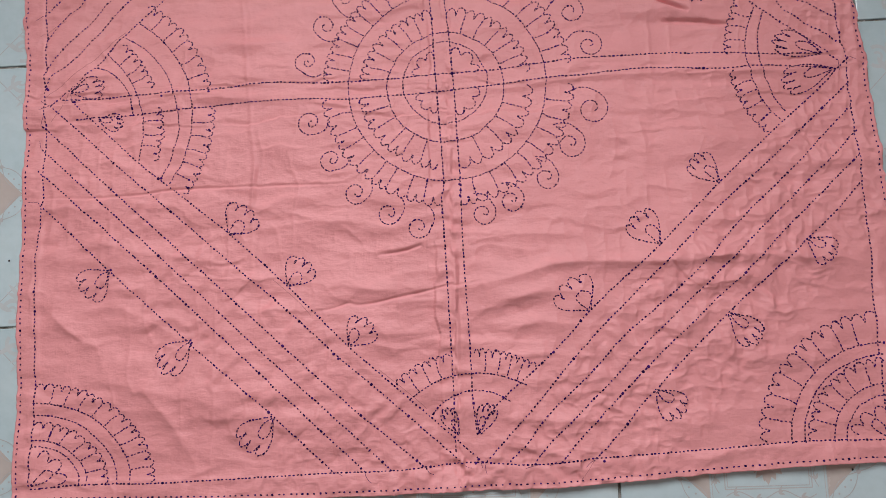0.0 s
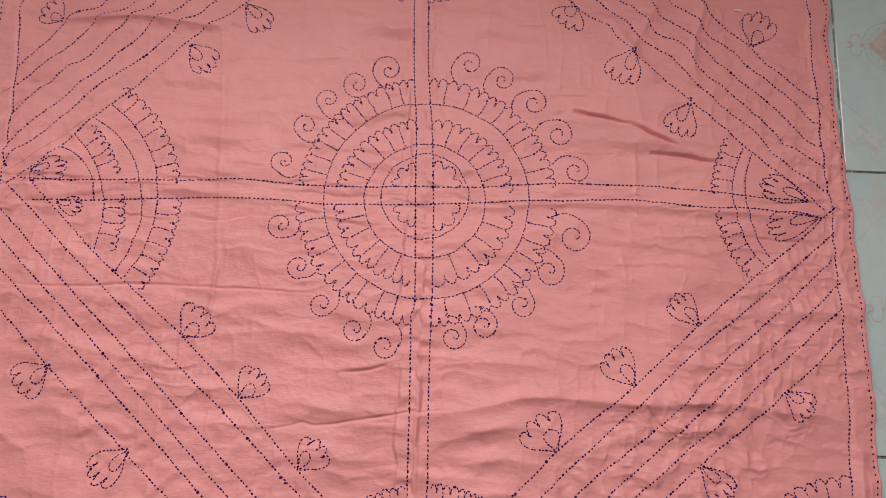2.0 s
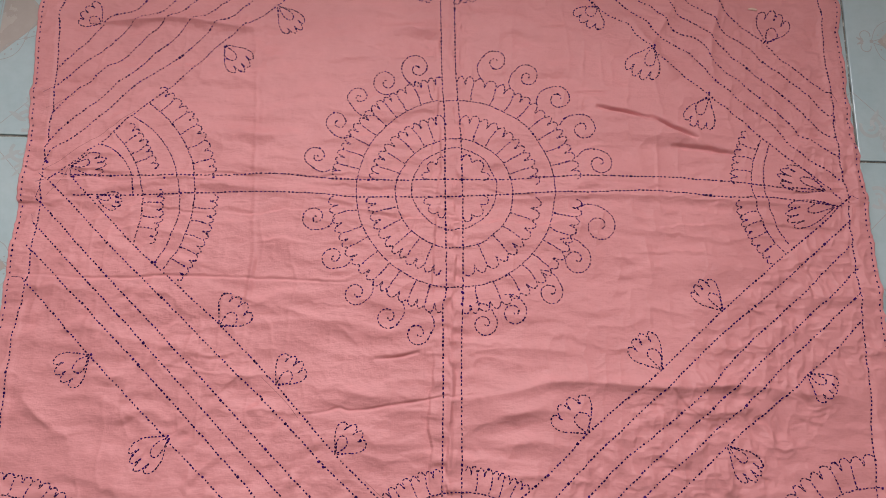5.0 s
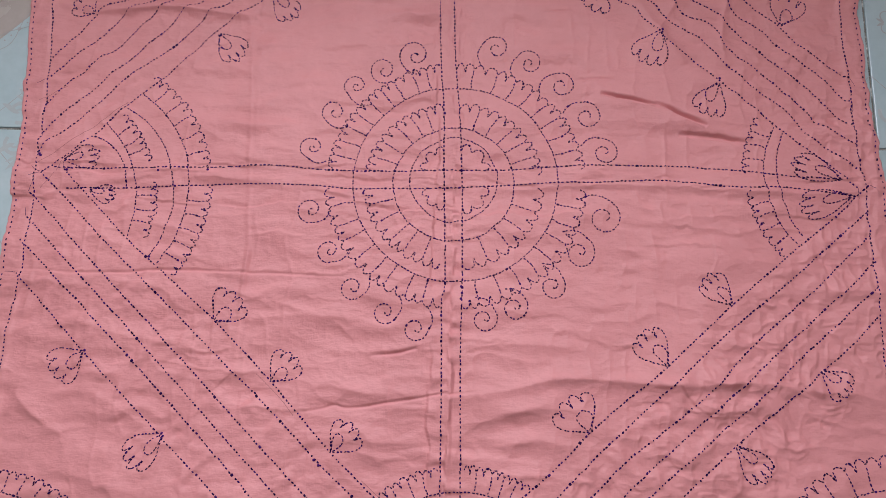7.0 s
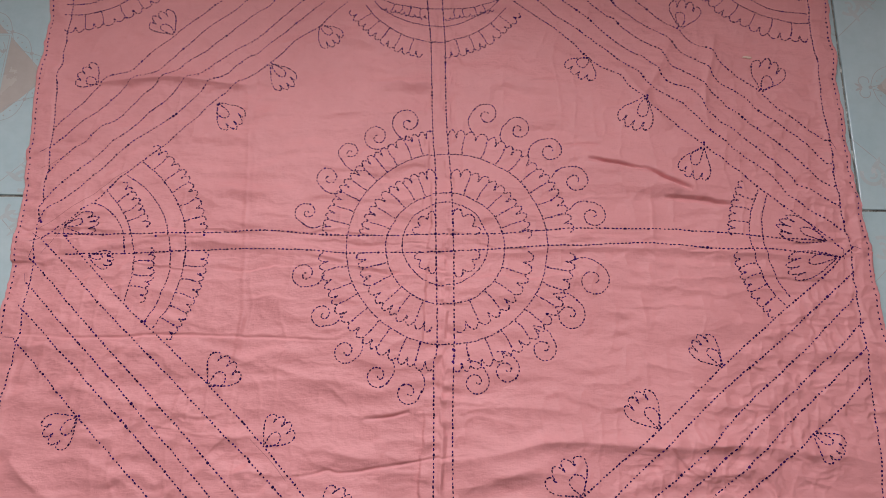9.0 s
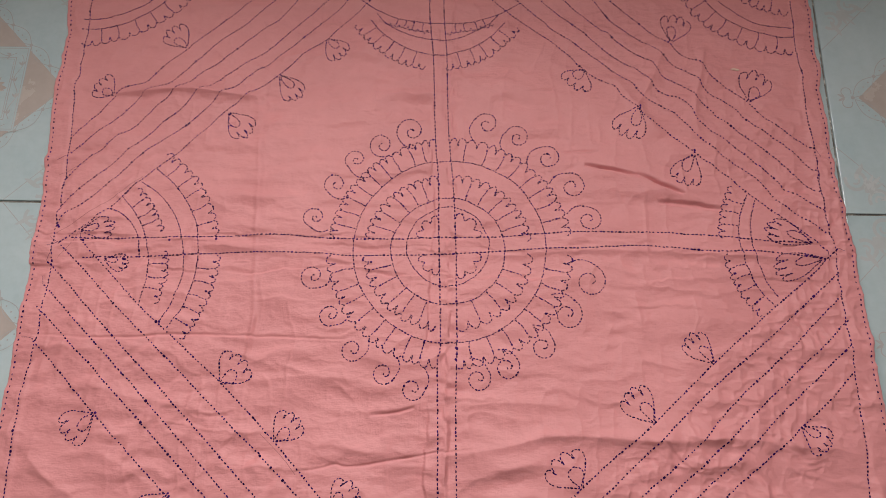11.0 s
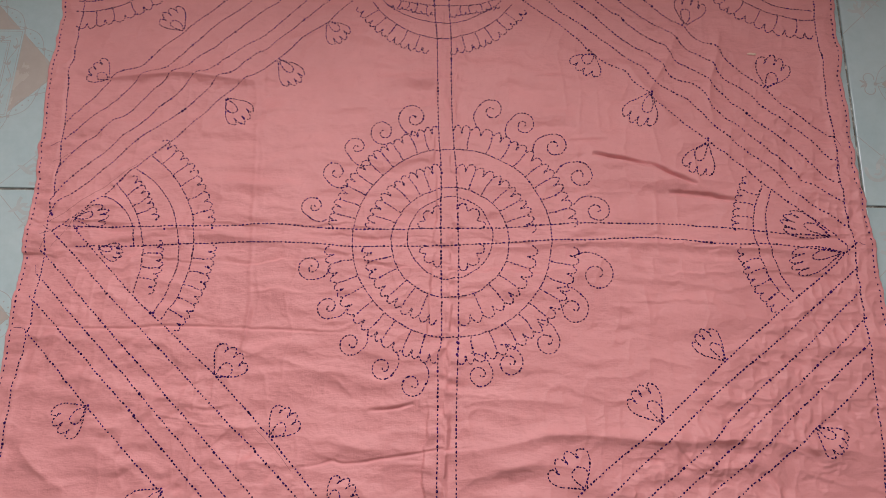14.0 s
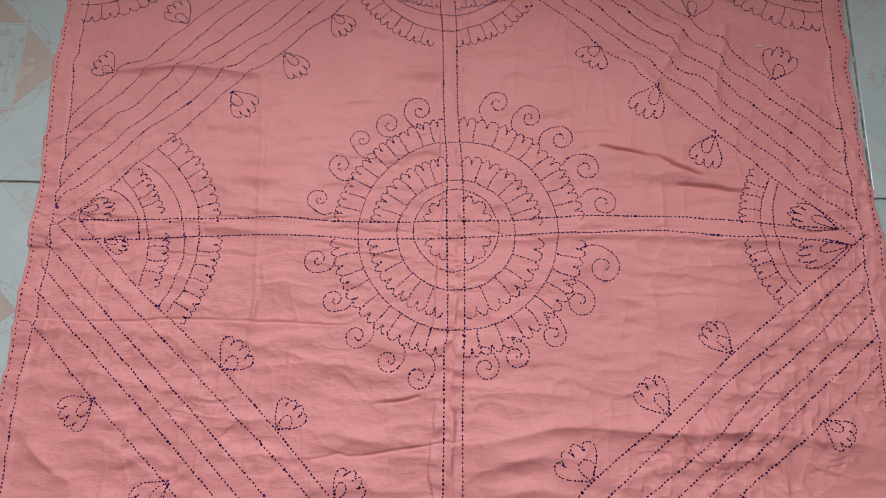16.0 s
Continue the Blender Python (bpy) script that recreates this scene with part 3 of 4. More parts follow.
half_medallion([((-115, 282), (-25, 231), (55, 280)), ((-107, 290), (-27, 251), (47, 291)), ((-129, 310), (-25, 275), (75, 308)), ((-71, 344), (-25, 324), (23, 344))],
               [(((-115, 282), (-25, 231), (55, 280)), 23, [(0.0, 0.45, 6), (0.55, 1.0, 6)]), (((-129, 310), (-25, 275), (75, 308)), 15, [(0.2, 0.46, 5), (0.54, 0.8, 5)])],
               [((-35, 384), (-43, 351), 9), ((-15, 384), (-7, 351), 9)])


# quarter medallions in the corners
def quarter_medallion(c, a0, radii, rims, flip=1):
    motif = fresh("corner_medallion", "quarter medallion of arcs and petals in indigo stitches")
    for r in radii:
        arc(c, r, a0, a0 + 90, motif, wobble=0.6)
    for r, depth, n in rims:
        petals(c, r, r + depth, a0 + 1, a0 + 89, n, motif)
    heart(c[:2], polar(c, radii[0] * 0.68, a0 + 4), polar(c, radii[0] * 0.86, a0 + 78), 3, motif)
    row("leaf", polar(c, 3, a0 + 40), polar(c, radii[0] * 0.35, a0 + 22), polar(c, radii[0] * 0.58, a0 + 34), polar(c, radii[0] * 0.5, a0 + 52), polar(c, 3, a0 + 46), motif=motif)


quarter_medallion((-467, -439, 0.8), 0, (53, 61, 94, 109), ((61, 24, 6), (109, 27, 10)))
quarter_medallion((428, -418, 0.98), 90, (46, 58, 88, 101), ((58, 27, 6), (101, 32, 8)))
quarter_medallion((411, 390), 180, (48, 72, 117, 130), ((72, 26, 7), (130, 26, 10)))
quarter_medallion((-481, 402), 270, (48, 72, 126, 140), ((72, 26, 7), (140, 24, 10)))

# the stitches along the very edge
for e in (EDGE_W, EDGE_S, EDGE_E, EDGE_N):
    inner = np.array([e[:, 0] + np.clip((-16 - e[:, 0]) / 100, -1, 1) * 4.2 * (np.abs(e[:, 0] + 16) > 425), e[:, 1] + np.clip((-18 - e[:, 1]) / 100, -1, 1) * 5 * (np.abs(e[:, 1] + 18) > 415)]).T
    ROWS.append(("edge_line", inner, None))
MARKS += [[(-465, -11), (-423, 21), (-374, 63)], [(-458, -39), (-443, -19), (-433, 1)], [(-205, -229), (-177, -254), (-164, -269)], [(-92, -329), (-58, -357), (-43, -371)], [(-473, 62), (-455, 74), (-443, 79)], [(113, -448), (127, -430), (134, -422)]]


# the relief on a grid of one millimetre
GX0, GY0, GNX, GNY = -520, -480, 1001, 921
gx, gy = np.meshgrid(np.arange(GX0, GX0 + GNX, dtype=float), np.arange(GY0, GY0 + GNY, dtype=float), indexing="ij")
wx = gx + 5 * value_noise(gx, gy, 34, 1) + 1.6 * value_noise(gx, gy, 9, 2)
wy = gy + 5 * value_noise(gx, gy, 31, 3) + 1.6 * value_noise(gx, gy, 8, 4)
relief = 2.2 + 0.9 * value_noise(wx, wy * 1.3, 95, 5) + 0.70 * value_noise(wx * 0.4, wy * 1.5, 38, 6) + 0.50 * value_noise(wx * 0.42, wy * 1.4, 16, 7) + 0.22 * value_noise(wx * 0.45, wy * 1.2, 9, 25) + 0.06 * value_noise(wx, wy, 6, 14)
# sharp little crests, mostly across, thicker in some places than in others
worn = np.clip(0.55 + 0.8 * value_noise(gx, gy, 120, 15), 0.1, 1.0)
relief += worn * 0.48 * (1 - np.abs(value_noise(wx * 0.4, wy * 1.2, 24, 16))) ** 4
relief += worn * 0.22 * (1 - np.abs(value_noise(wx * 0.5, wy * 1.2, 12, 17))) ** 4
relief += 0.32 * (1 - np.abs(value_noise(wx * 1.2, wy * 0.4, 22, 18))) ** 5
# puckers across the double lines in the middle
band = np.exp(-(((gx + 9) / 21) ** 4)) * np.clip((60 - gy) / 110, 0.35, 1.6) + 0.5 * np.exp(-(((gy + 19) / 15) ** 4))
relief += band * 0.6 * value_noise(wx * 0.35, wy, 9, 19)
# more crumpled where rows of stitches lie close together
closeness = np.clip((np.abs(np.abs(gx) * 0.98 + np.abs(gy + 20)) - 395) / 30, 0, 1) * np.clip((640 - np.abs(gx) - np.abs(gy + 20)) / 40, 0, 1)
south_east = np.clip((gx - gy) / 300 - 0.4, 0, 1)
relief += closeness * (0.16 + 0.34 * south_east) * (value_noise(wx, wy, 14, 8) + 0.6 * value_noise(wx, wy, 8, 9))
# puckers square to the slanting rows
south_west = np.clip((-gx - gy) / 300 - 0.4, 0, 1)
relief += closeness * south_east * 0.48 * value_noise((wx + wy) * 0.7071, (wx - wy) * 0.28, 9, 23)
relief += closeness * (0.25 + south_east) * 0.36 * (1 - np.abs(value_noise(wx * 0.9, wy * 0.5, 9, 26))) ** 4
relief += closeness * (0.25 + south_east) * 0.33 * (1 - np.abs(value_noise(wx * 0.5, wy, 8, 27))) ** 4
relief += closeness * south_west * 0.5 * value_noise((wx - wy) * 0.7071, (wx + wy) * 0.25, 8, 24)
for height, far, near, line in CREASES:
    m = 3.2 * max(far, near) + 8
    i0, i1 = np.clip([int(line[:, 0].min() - m) - GX0, int(line[:, 0].max() + m) - GX0], 0, GNX)
    j0, j1 = np.clip([int(line[:, 1].min() - m) - GY0, int(line[:, 1].max() + m) - GY0], 0, GNY)
    if i1 <= i0 or j1 <= j0:
        continue
    narrow = min(far, near) < 4
    sx, sy = (0.75 * a[i0:i1, j0:j1] + 0.25 * b[i0:i1, j0:j1] for a, b in ((gx, wx), (gy, wy)))
    best, side, along = np.full(sx.shape, 1e9), np.zeros(sx.shape), np.zeros(sx.shape)
    total = len(line) - 1
    for k in range(total):
        (ax, ay), (bx, by) = line[k], line[k + 1]
        ex, ey = bx - ax, by - ay
        s = np.clip(((sx - ax) * ex + (sy - ay) * ey) / (ex * ex + ey * ey + 1e-9), 0, 1)
        dx, dy = sx - ax - s * ex, sy - ay - s * ey
        d = dx * dx + dy * dy
        hit = d < best
        best[hit], side[hit], along[hit] = d[hit], (ex * dy - ey * dx)[hit], ((k + s) / total)[hit]
    w = np.where(side > 0, far, near)
    taper = np.clip(np.sin(np.pi * along), 0, 1) ** 0.55
    relief[i0:i1, j0:j1] += 0.88 * height * taper * np.exp(-((best / (w * w)) ** (1.0 if narrow else 0.7)))
# the folded hem lies double
edge_gap = np.minimum.reduce([gx - np.interp(gy, EDGE_W[:, 1], EDGE_W[:, 0]), np.interp(gy, EDGE_E[:, 1], EDGE_E[:, 0]) - gx, gy - np.interp(gx, EDGE_S[:, 0], EDGE_S[:, 1]), np.interp(gx, EDGE_N[:, 0], EDGE_N[:, 1]) - gy])
hem_pucker = value_noise(gx * 0.4 + gy * 0.4, gy - gx, 9, 12) * 0.22
relief += (0.65 + hem_pucker) / (1 + np.exp((edge_gap - 23.5) / 0.9))
relief += np.clip(1 - edge_gap / 14, 0, 1) * 0.5 * value_noise(gx, gy, 26, 13)
relief = 2.5 * (relief - 0.4)
relief = np.where(relief > 0.6, relief, 0.6 * np.exp(np.minimum(relief, 0.6) / 0.6 - 1)) + 0.5
# every row of stitches draws the cloth down a little
pull = np.zeros_like(relief)
for kind, line, *_ in ROWS:
    for di in range(-3, 4):
        for dj in range(-3, 4):
            i, j = np.rint(line[:, 0] - GX0).astype(int) + di, np.rint(line[:, 1] - GY0).astype(int) + dj
            ok = (i >= 0) & (i < GNX) & (j >= 0) & (j < GNY)
            d2 = (i[ok] + GX0 - line[ok, 0]) ** 2 + (j[ok] + GY0 - line[ok, 1]) ** 2
            np.maximum.at(pull, (i[ok], j[ok]), np.exp(-d2 / 3.2))
relief -= 0.10 * pull * (1 + 0.5 * value_noise(gx, gy, 6, 10))


def lie(x, y):
    """The cloth's height in millimetres at places in millimetres."""
    u, v = np.clip(np.asarray(x) - GX0, 0, GNX - 1.001), np.clip(np.asarray(y) - GY0, 0, GNY - 1.001)
    i, j = u.astype(int), v.astype(int)
    fu, fv = u - i, v - j
    return (relief[i, j] * (1 - fu) + relief[i + 1, j] * fu) * (1 - fv) + (relief[i, j + 1] * (1 - fu) + relief[i + 1, j + 1] * fu) * fv


def build_panel():
    nu, nv = 840, 780
    u, v = np.meshgrid(np.linspace(0, 1, nu), np.linspace(0, 1, nv), indexing="ij")
    x, y = -485 + 935 * u, -450 + 867 * v
    for _ in range(3):
        xl, xr = np.interp(y, EDGE_W[:, 1], EDGE_W[:, 0]), np.interp(y, EDGE_E[:, 1], EDGE_E[:, 0])
        x = xl + (xr - xl) * u
        yb, yt = np.interp(x, EDGE_S[:, 0], EDGE_S[:, 1]), np.interp(x, EDGE_N[:, 0], EDGE_N[:, 1])
        y = yb + (yt - yb) * v
    fray = 0.35 * value_noise(x, y, 3.0, 21) + 0.5 * value_noise(x, y, 11.0, 22)
    x, y = x + fray * (np.abs(u - 0.5) > 0.497), y + fray * (np.abs(v - 0.5) > 0.497)
    z = lie(x, y)
    top = np.stack([x, y, z], -1).reshape(-1, 3)
    idx = np.arange(nu * nv).reshape(nu, nv)
    faces = [np.stack([idx[:-1, :-1], idx[1:, :-1], idx[1:, 1:], idx[:-1, 1:]], -1).reshape(-1, 4)]
    rim = np.concatenate([idx[:, 0], idx[-1, 1:], idx[-2::-1, -1], idx[0, -2:0:-1]])
    ring, verts, count = rim, [top], nu * nv
    mid = np.array([-16.0, -18.0, 0.0])
    for out, drop in ((0.45, 0.35), (0.55, 0.8), (0.1, 1.0)):      # the rounded, doubled edge
        p = top[rim].copy()
        way = np.sign(p[:, :2] - mid[:2]) * (np.abs((p[:, :2] - mid[:2]) / [469, 434]) > 0.985)
        p[:, :2] += way * out
        p[:, 2] = p[:, 2] * (1 - drop) + 0.15 * drop
        nxt = np.arange(len(rim)) + count
        faces.append(np.stack([ring, nxt, np.roll(nxt, -1), np.roll(ring, -1)], -1))
        verts.append(p)
        ring, count = nxt, count + len(rim)
    return mesh_from("panel", np.vstack(verts) / 1000, np.vstack(faces).tolist(), M_CLOTH, True)


cloth = tagged(new("embroidered_cloth", None), "creased salmon pink cotton cloth with indigo running-stitch embroidery on tiles", "embroidered cloth")
child("panel", build_panel(), cloth, "salmon pink creased cotton with a doubled hem")

STITCH_FACES = [(0, 1, 5, 4), (1, 2, 6, 5), (2, 3, 7, 6), (3, 0, 4, 7), (4, 5, 9, 8), (5, 6, 10, 9), (6, 7, 11, 10), (7, 4, 8, 11), (3, 2, 1, 0), (8, 9, 10, 11)]


def stitches(line, pitch, length, width, uneven, rnd):
    """Separate small stitches along a line of points in millimetres: their corners and faces."""
    seg = np.hypot(*np.diff(line, axis=0).T)
    dist = np.concatenate([[0], np.cumsum(seg)])
    n = max(1, int(round(dist[-1] / pitch)))
    verts, faces = [], []
    step = dist[-1] / n
    for k in range(n):
        mid = (k + 0.5 + rnd.uniform(-0.17, 0.17)) * step
        half = length * rnd.uniform(1 - 1.5 * uneven, 1 + 0.8 * uneven) / 2
        a, b = (np.array([np.interp(s, dist, line[:, 0]), np.interp(s, dist, line[:, 1])]) for s in (mid - half, mid + half))
        d = b - a
        size = np.hypot(*d)
        if size < 0.3:
            continue
        d /= size
        lean = rnd.gauss(0, 0.09)
        d = np.array([d[0] - d[1] * lean, d[1] + d[0] * lean])
        c, side = (a + b) / 2 + np.array([-d[1], d[0]]) * rnd.gauss(0, 0.16), np.array([-d[1], d[0]])
        w = width * rnd.uniform(0.8, 1.25) / 2
        if rnd.random() < 0.07:
            w, half = w * (1.3 + uneven), half * 1.15      # a doubled stitch or a knot
        base = len(verts)
        for along, wide, high in ((-half, 0.75, 0.2), (0.0, 1.0, 0.42), (half, 0.75, 0.2)):
            p = c + d * along
            z = float(lie(p[0], p[1])) + high * 1.1
            for s, dz in ((-1, -0.12), (-0.45, 0.28), (0.45, 0.28), (1, -0.12)):
                q = p + side * w * wide * s
                verts.append((q[0] / 1000, q[1] / 1000, (z + dz * 1.1) / 1000))
        faces += [tuple(i + base for i in f) for f in STITCH_FACES]
    return verts, faces


LOOK = {          # pitch, length, width of the stitches in millimetres, unevenness, label
    "hem_line": (4.2, 2.4, 1.52, 0.2, "row of indigo running stitches along the hem"),
    "edge_line": (6.3, 2.1, 1.55, 0.15, "widely spaced indigo stitches along the edge"),
    "cross_line": (4.4, 2.75, 1.52, 0.18, "row of indigo running stitches across the cloth"),
    "diagonal_line": (4.3, 2.35, 1.68, 0.32, "slanting row of indigo running stitches"),
}


def sew(name, lines, parent, label=""):
    rnd = random.Random(len(bpy.data.objects) * 7 + 3)
    verts, faces = [], []
    for kind, line in lines:
        pitch, length, width, uneven, _ = LOOK.get(kind, (3.8, 2.5, 1.32, 0.16, ""))
        v, f = stitches(line, pitch, length, width, uneven, rnd)
        faces += [tuple(i + len(verts) for i in q) for q in f]
        verts += v
    if verts:
        return child(name, mesh_from(name, verts, faces, M_THREAD, True), parent, label)


motifs = {}
for kind, line, motif in ROWS:
    if motif is None:
        sew(kind, [(kind, line)], cloth, LOOK[kind][4])
    else:
        motifs.setdefault(motif, []).append((kind, line))
for (name, number, label), lines in motifs.items():      # the first outline carries the pieces sewn round it
    base = sew(name, lines[:1], cloth, label)
    for k, l in lines[1:]:
        sew(k.rsplit("#")[0], [(k, l)], base)

# thread ends left hanging, and knots
def strip(name, line, width, mat, lift, label):
    t = np.gradient(line, axis=0)
    t /= np.hypot(*t.T)[:, None] + 1e-9
    n = np.stack([-t[:, 1], t[:, 0]], -1) * width / 2
    z, m = lie(line[:, 0], line[:, 1]) + lift, len(line)
    verts = np.vstack([np.c_[line + n, z], np.c_[line, z + width * 0.5], np.c_[line - n, z]]) / 1000
    faces = [(i + o, i + 1 + o, m + i + 1 + o, m + i + o) for o in (0, m) for i in range(m - 1)]
    return child(name, mesh_from(name, verts, faces, mat, True), cloth, label)


ends = random.Random(31)
for kind, line, motif in ROWS:
    if kind != "diagonal_line":
        continue
    for p, q in ((line[0], line[6]), (line[-1], line[-7])):
        if ends.random() < 0.55 and p[1] < 285:
            way = (p - q) / (np.hypot(*(p - q)) + 1e-9)
            turn = ends.uniform(-1.2, 1.2)
            d = np.array([way[0] * math.cos(turn) - way[1] * math.sin(turn), way[0] * math.sin(turn) + way[1] * math.cos(turn)])
            reach, bend = ends.uniform(5, 12), ends.uniform(-0.5, 0.5)
            s = np.linspace(0, 1, 9)[:, None]
            strip("loose_thread", p + d * reach * s + np.array([-d[1], d[0]]) * bend * reach * s**2, 0.42, M_THREAD, 0.25, "loose end of indigo thread")
bm = bmesh.new()
bmesh.ops.create_icosphere(bm, subdivisions=2, radius=0.0014)
for v in bm.verts:
    v.co *= 1 + 0.35 * noise.noise(v.co * 700)
    v.co.z *= 0.6
KNOT = bpy.data.meshes.new("knot")
bm.to_mesh(KNOT)
bm.free()
KNOT.materials.append(M_THREAD)
KNOT.polygons.foreach_set("use_smooth", [True] * len(KNOT.polygons))
for x, y in ((-135, -316), (-140, -311), (-464, 0), (-462, -2), (1, -133), (2, -140), (1, -146), (-329, -111), (6, -428), (9, -424), (429, -320), (448, -443), (450, -438), (-296, -291), (-384, -211), (137, -429), (277, 105), (216, 161), (-432, -17), (-276, -14), (-330, -16)):
    child("knot", KNOT, cloth, "indigo thread knot").location = (x / 1000, y / 1000, float(lie(x, y)) / 1000 + 0.0004)

# pencil guide lines
for pts in MARKS:
    line = curve(pts, 2.0)
    t = np.gradient(line, axis=0)
    t /= np.hypot(*t.T)[:, None] + 1e-9
    n = np.stack([-t[:, 1], t[:, 0]], -1) * 0.28
    a, b = line + n, line - n
    z = lie(line[:, 0], line[:, 1]) + 0.12
    verts = np.vstack([np.c_[a, z], np.c_[b, z]]) / 1000
    m = len(line)
    child("pencil_line", mesh_from("pencil_line", verts, [(i, i + 1, m + i + 1, m + i) for i in range(m - 1)], M_PENCIL), cloth, "faint pencil guide line")


# ---------------------------------------------------------------- floor tiles with a printed ornament
SIZE, JOINT = 0.300, 0.0026
CORNER = (0.445, 0.031)                # one crossing of the joints


LAYER = [0]


def lifted(z):
    """Each print lies a hair above the one before."""
    LAYER[0] = (LAYER[0] + 1) % 12
    return z + LAYER[0] * 0.000009


def ribbon(verts, faces, line, width, z):
    z = lifted(z)
    line = np.array(line, float)
    t = np.gradient(line, axis=0)
    t /= np.hypot(*t.T)[:, None] + 1e-12
    n = np.stack([-t[:, 1], t[:, 0]], -1) * width / 2
    base, m = len(verts), len(line)
    verts += [(*p, z) for p in line + n] + [(*p, z) for p in line - n]
    faces += [(base + m + i, base + m + i + 1, base + i + 1, base + i) for i in range(m - 1)]


def patch(verts, faces, line, z):
    z = lifted(z)
    base = len(verts)
    verts += [(p[0], p[1], z) for p in line]
    faces.append(tuple(range(base, base + len(line))))


def leaf(cx, cy, length, width, angle, bend=0.0, n=12):
    """The outline of a pointed leaf from (cx, cy)."""
    s = np.linspace(0, 1, n)
    w = width / 2 * np.sin(np.pi * s) ** 0.8 * (1 - 0.25 * s)
    off = bend * length * np.sin(np.pi * s * 0.5) ** 2
    up, down = np.c_[s * length, off + w], np.c_[s * length, off - w]
    p = np.vstack([up, down[-2:0:-1]])
    c, si = math.cos(angle), math.sin(angle)
    return [(cx + c * x - si * y, cy + si * x + c * y) for x, y in p[::-1]]


def turned(pts, k):
    for _ in range(k):
        pts = [(-y, x) for x, y in pts]
    return pts


def ring_line(cx, cy, rx, ry, a0=0.0, a1=360.0, tilt=0.0, n=20):
    a = np.radians(np.linspace(a0, a1, n))
    x, y = rx * np.cos(a), ry * np.sin(a)
    c, s = math.cos(radians(tilt)), math.sin(radians(tilt))
    return [(cx + c * u - s * v, cy + s * u + c * v) for u, v in zip(x, y)]


def tile_meshes():
    h = (SIZE - JOINT) / 2
    body = solid("tile", [(-h, h, -h, h, -0.007, 0.0)], M_TILE, 0.0009)
    pink, fine, pale, white = ([], []), ([], []), ([], []), ([], [])
    D, S = 0.113, 0.059
    patch(*pink, [(D, 0), (0, D), (-D, 0), (0, -D)], 0.00012)
    patch(*white, [(S, -S), (S, S), (-S, S), (-S, -S)], 0.0002)
    for s in (S, S - 0.0025, S - 0.0155, S - 0.018):          # the framed square
        for k in range(4):
            ribbon(*fine, turned([(s, -s), (s, s)], k), 0.0008 if s != S - 0.0155 else 0.0011, 0.00033)
    for k in range(4):
        for i in range(4):                                       # a leafy wave in the frame
            y0, y1 = -S + 0.016 + i * 0.0225, -S + 0.016 + (i + 1) * 0.0225
            x, flip = S - 0.009, 1 if i % 2 else -1
            ribbon(*fine, turned([(x + flip * 0.0042 * math.sin(math.pi * j / 9), y0 + (y1 - y0) * j / 9) for j in range(10)], k), 0.0010, 0.00033)
            for a, l in ((40, 0.0085), (75, 0.0065), (115, 0.0065)):
                patch(*fine, turned(leaf(x + flip * 0.002, (y0 + y1) / 2 - 0.004, l, 0.0026, radians(90 - flip * (90 - a) + (0 if flip > 0 else 0)), 0.15), k), 0.00045)
        for a, l, w in ((0, 0.034, 0.013), (32, 0.026, 0.010), (-32, 0.026, 0.010), (58, 0.018, 0.007), (-58, 0.018, 0.007)):   # palmette
            patch(*pink, turned(leaf(0.006, 0, l, w, radians(a)), k), 0.00045)
        for a in (18, -18, 45, -45):
            patch(*pink, turned(leaf(0.018, 0, 0.019, 0.008, radians(a), 0.1), k), 0.00052)
        ribbon(*fine, turned(ring_line(0.012, 0, 0.006, 0.004), k), 0.0008, 0.00058)
        # chain of ovals along the rhombus
        for i in range(4):
            s0, s1 = 0.02 + i * 0.245, 0.02 + (i + 1) * 0.245
            e0, e1 = D + 0.007, D + 0.007
            a = np.array([e0 * (1 - s0), e1 * s0])
            b = np.array([e0 * (1 - s1), e1 * s1])
            along, out = b - a, np.array([0.7071, 0.7071])
            for sgn in (1, -1):
                ribbon(*fine, turned([tuple(a + along * q + out * sgn * 0.0078 * math.sin(math.pi * q)) for q in np.linspace(0, 1, 12)], k), 0.0009, 0.00033)
            for q in (0.28, 0.5, 0.72):
                patch(*fine, turned(ring_line(*(a + along * q), 0.0011, 0.0011, 0, 330, 0, 8), k), 0.00033)
            patch(*fine, turned(ring_line(*b, 0.0024, 0.0024, 0, 330, 0, 8), k), 0.00045)
        for sgn in (1, -1):                                      # curls at the tips
            ribbon(*fine, turned(ring_line(D + 0.014, sgn * 0.0075, 0.006, 0.006, sgn * 200, sgn * -60, 0, 14), k), 0.0012, 0.00033)
            patch(*fine, turned(leaf(D + 0.016, 0, 0.010, 0.0035, radians(sgn * 28)), k), 0.00045)
        # line across the corner and the flower behind it
        ribbon(*fine, turned([(h, h - 0.083), (h - 0.083, h)], k), 0.0009, 0.00012)
        cx = h - 0.026
        for a, l, w in ((225, 0.030, 0.0060), (208, 0.026, 0.0055), (242, 0.026, 0.0055), (192, 0.020, 0.005), (258, 0.020, 0.005)):
            patch(*pale, turned(leaf(cx, cx, l, w, radians(a)), k), 0.00014)
        for sgn in (1, -1):
            x, y = (h - 0.041, h - 0.0165) if sgn > 0 else (h - 0.0165, h - 0.041)
            a = 180 if sgn > 0 else 270
            ribbon(*pale, turned(ring_line(x, y, 0.0115, 0.0115, a - 40, a + sgn * 250 - 40, 0, 18), k), 0.0042, 0.00016)
            ribbon(*pale, turned(ring_line(x, y, 0.0045, 0.0045, a, a + sgn * 220, 0, 12), k), 0.0026, 0.0002)
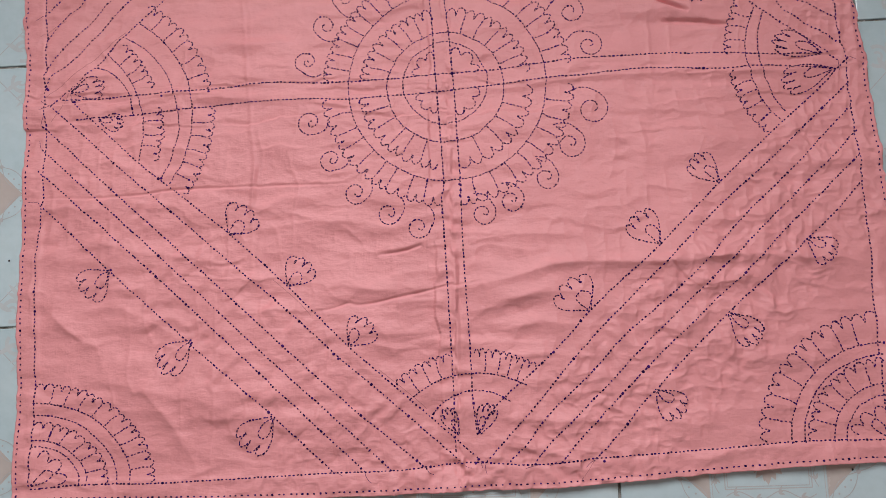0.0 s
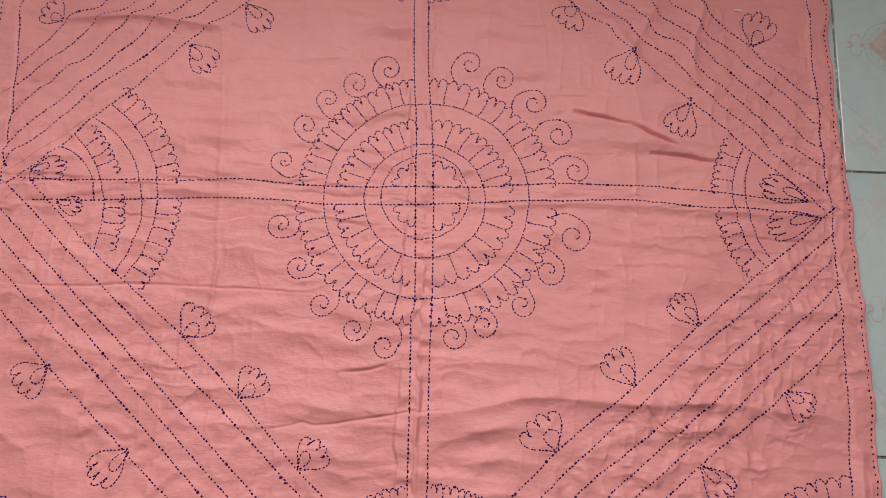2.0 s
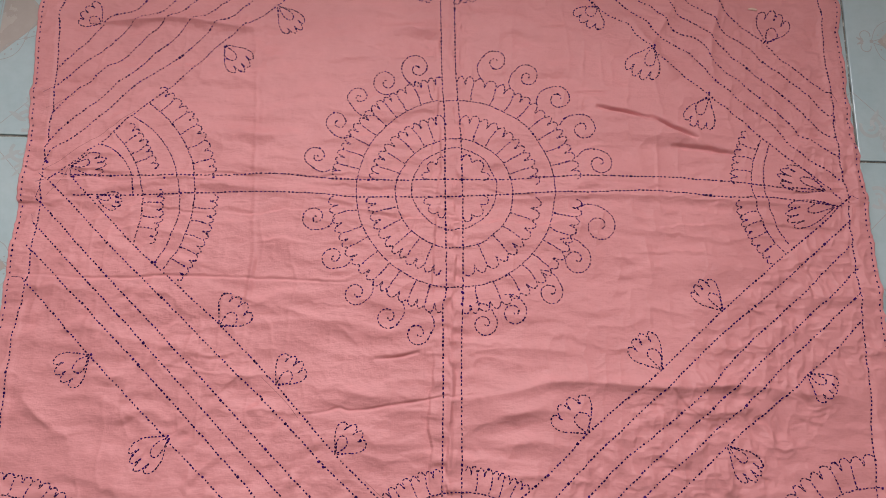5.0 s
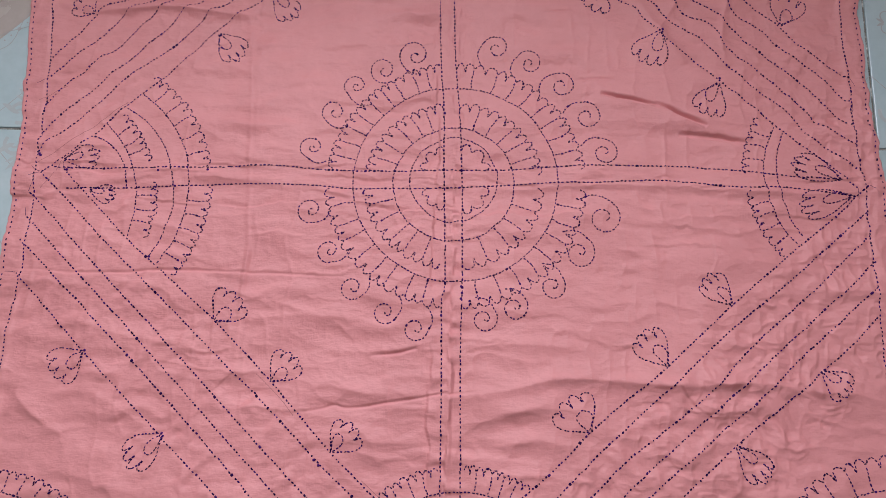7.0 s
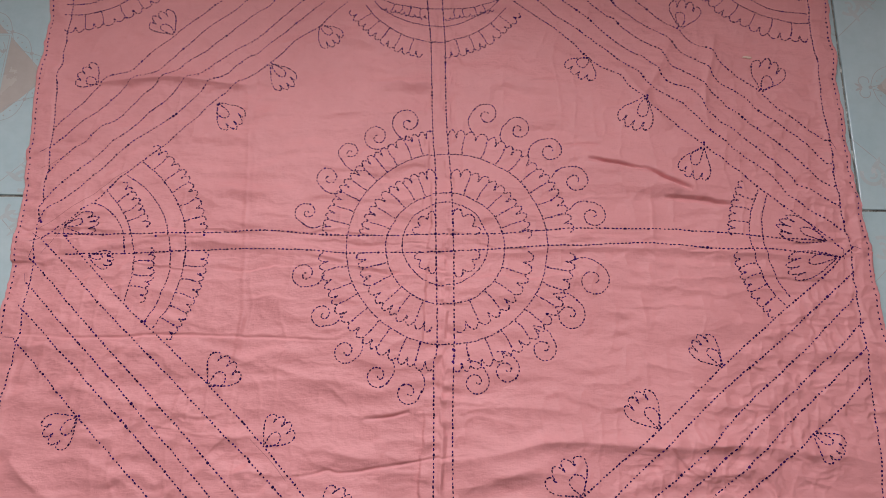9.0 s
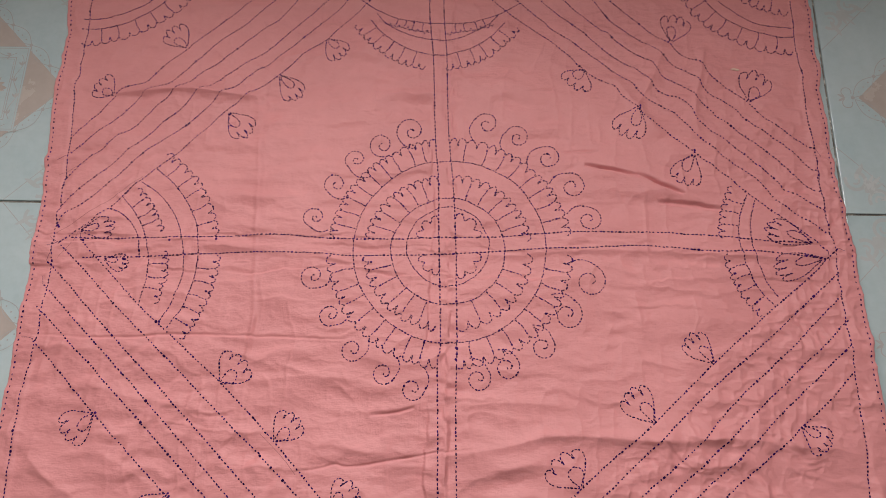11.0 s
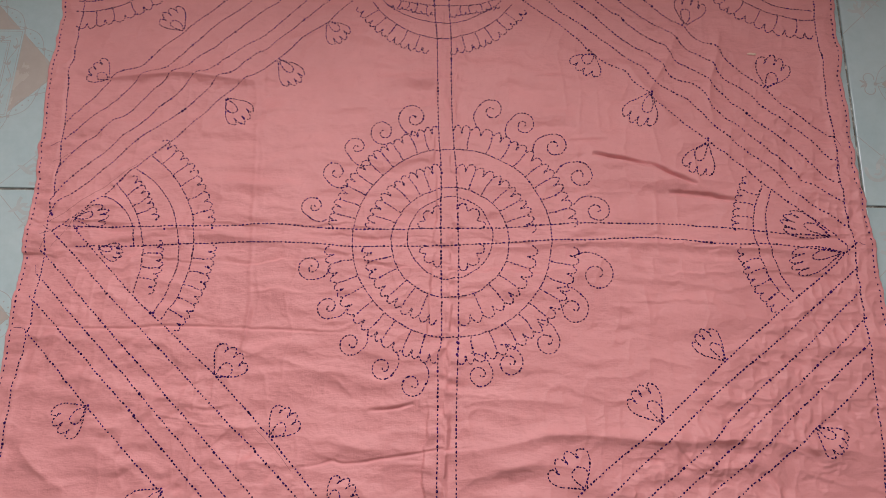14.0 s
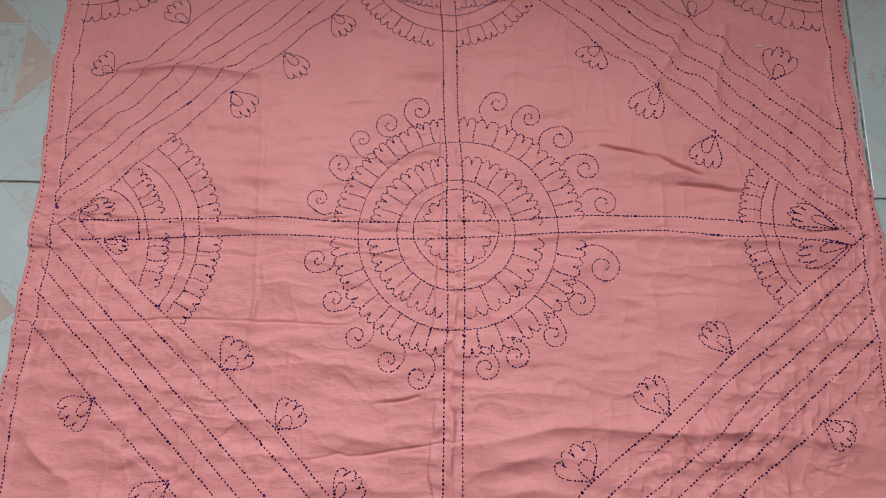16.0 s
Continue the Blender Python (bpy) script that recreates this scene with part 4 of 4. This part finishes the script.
            patch(*pale, turned(leaf(x, y, 0.024, 0.007, radians(a + sgn * 12), sgn * 0.25), k), 0.00018)
    return body, [(n, mesh_from(n, v[0], v[1], m)) for n, v, m in (("printed_rhombus", pink, M_PINK), ("printed_square", white, M_TILE), ("printed_lines", fine, M_LINE), ("printed_corner_flowers", pale, M_PALE))]


TILE, PRINTS = tile_meshes()
floor = bpy.data.objects["floor"]
c0 = CORNER[0] + SIZE / 2
c1 = CORNER[1] + SIZE / 2
spin = random.Random(5)
for i in range(math.ceil((R["x0"] - c0) / SIZE), math.floor((R["x1"] - c0) / SIZE) + 1):
    for j in range(math.ceil((R["y0"] - c1) / SIZE), math.floor((R["y1"] - c1) / SIZE) + 2):
        at = (c0 + i * SIZE + (0.007 if j < -1 else 0.0) + spin.uniform(-0.0004, 0.0002), c1 + j * SIZE + spin.uniform(-0.0004, 0.0002), spin.uniform(-0.0003, 0.0))
        ob = child("tile", TILE, floor)
        ob.location = at
        for n, me in PRINTS:
            child(n, me, ob)

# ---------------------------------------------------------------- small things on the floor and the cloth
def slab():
    """A low dark slab with rounded edges, added to stand for the shaded corner."""
    m, nt, b = material("brown_grey_shade", 0.5)
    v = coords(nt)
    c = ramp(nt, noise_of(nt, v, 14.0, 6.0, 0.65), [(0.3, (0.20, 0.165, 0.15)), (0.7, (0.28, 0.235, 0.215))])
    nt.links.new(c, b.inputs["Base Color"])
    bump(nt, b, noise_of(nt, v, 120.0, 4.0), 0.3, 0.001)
    ob = tagged(new("shade_slab", solid("shade_slab", [(-0.19, 0.19, -0.26, 0.0, 0.0, 0.022)], m, 0.003)), "low brown-grey slab on the tiles, added in place of shade at the corner", "step")
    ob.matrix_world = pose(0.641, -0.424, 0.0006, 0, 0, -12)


def lint():
    """A pale scrap of lint on the cloth."""
    m, nt, b = material("pale_lint", 0.9)
    c = ramp(nt, noise_of(nt, coords(nt), 900.0, 2.0), [(0.3, (0.55, 0.36, 0.30)), (0.7, (0.68, 0.5, 0.42))])
    nt.links.new(c, b.inputs["Base Color"])
    n, verts, faces = 14, [], []
    for k in range(n):
        q = k / (n - 1)
        x, w = (q - 0.5) * 10.5, 1.6 * math.sin(math.pi * (0.08 + 0.84 * q))
        z = 0.35 + 0.5 * math.sin(3 * q)
        verts += [(x / 1000, (-w + 0.5 * math.sin(5 * q)) / 1000, z / 1000), (x / 1000, (w + 0.4 * math.sin(7 * q)) / 1000, (z + 0.35) / 1000)]
    faces = [(2 * k, 2 * k + 2, 2 * k + 3, 2 * k + 1) for k in range(n - 1)]
    me = mesh_from("lint", verts, faces, m, True)
    ob = tagged(new("lint_scrap", me), "small pale scrap of lint lying on the cloth", "lint")
    ob.modifiers.new("thickness", "SOLIDIFY").thickness = 0.0004
    ob.location = (0.334, 0.213, float(lie(334, 213)) / 1000 + 0.0003)


def specks():
    """Dark crumbs on the tiles."""
    m, nt, b = material("dark_crumb", 0.8)
    b.inputs["Base Color"].default_value = (0.03, 0.025, 0.025, 1)
    bm = bmesh.new()
    bmesh.ops.create_icosphere(bm, subdivisions=2, radius=0.0011)
    for v in bm.verts:
        v.co *= 1 + 0.3 * noise.noise(v.co * 900)
        v.co.z *= 0.6
    me = bpy.data.meshes.new("crumb")
    bm.to_mesh(me)
    bm.free()
    me.materials.append(m)
    for x, y in SPECKS:
        ob = tagged(new("crumb", me), "tiny dark crumb on a floor tile", "crumb", "crumbs on the floor")
        ob.location = (x / 1000, y / 1000, 0.0009)


SPECKS = [(-503, -195), (512, -110), (560, -60), (475, -320), (387, -446)]
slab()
lint()
specks()
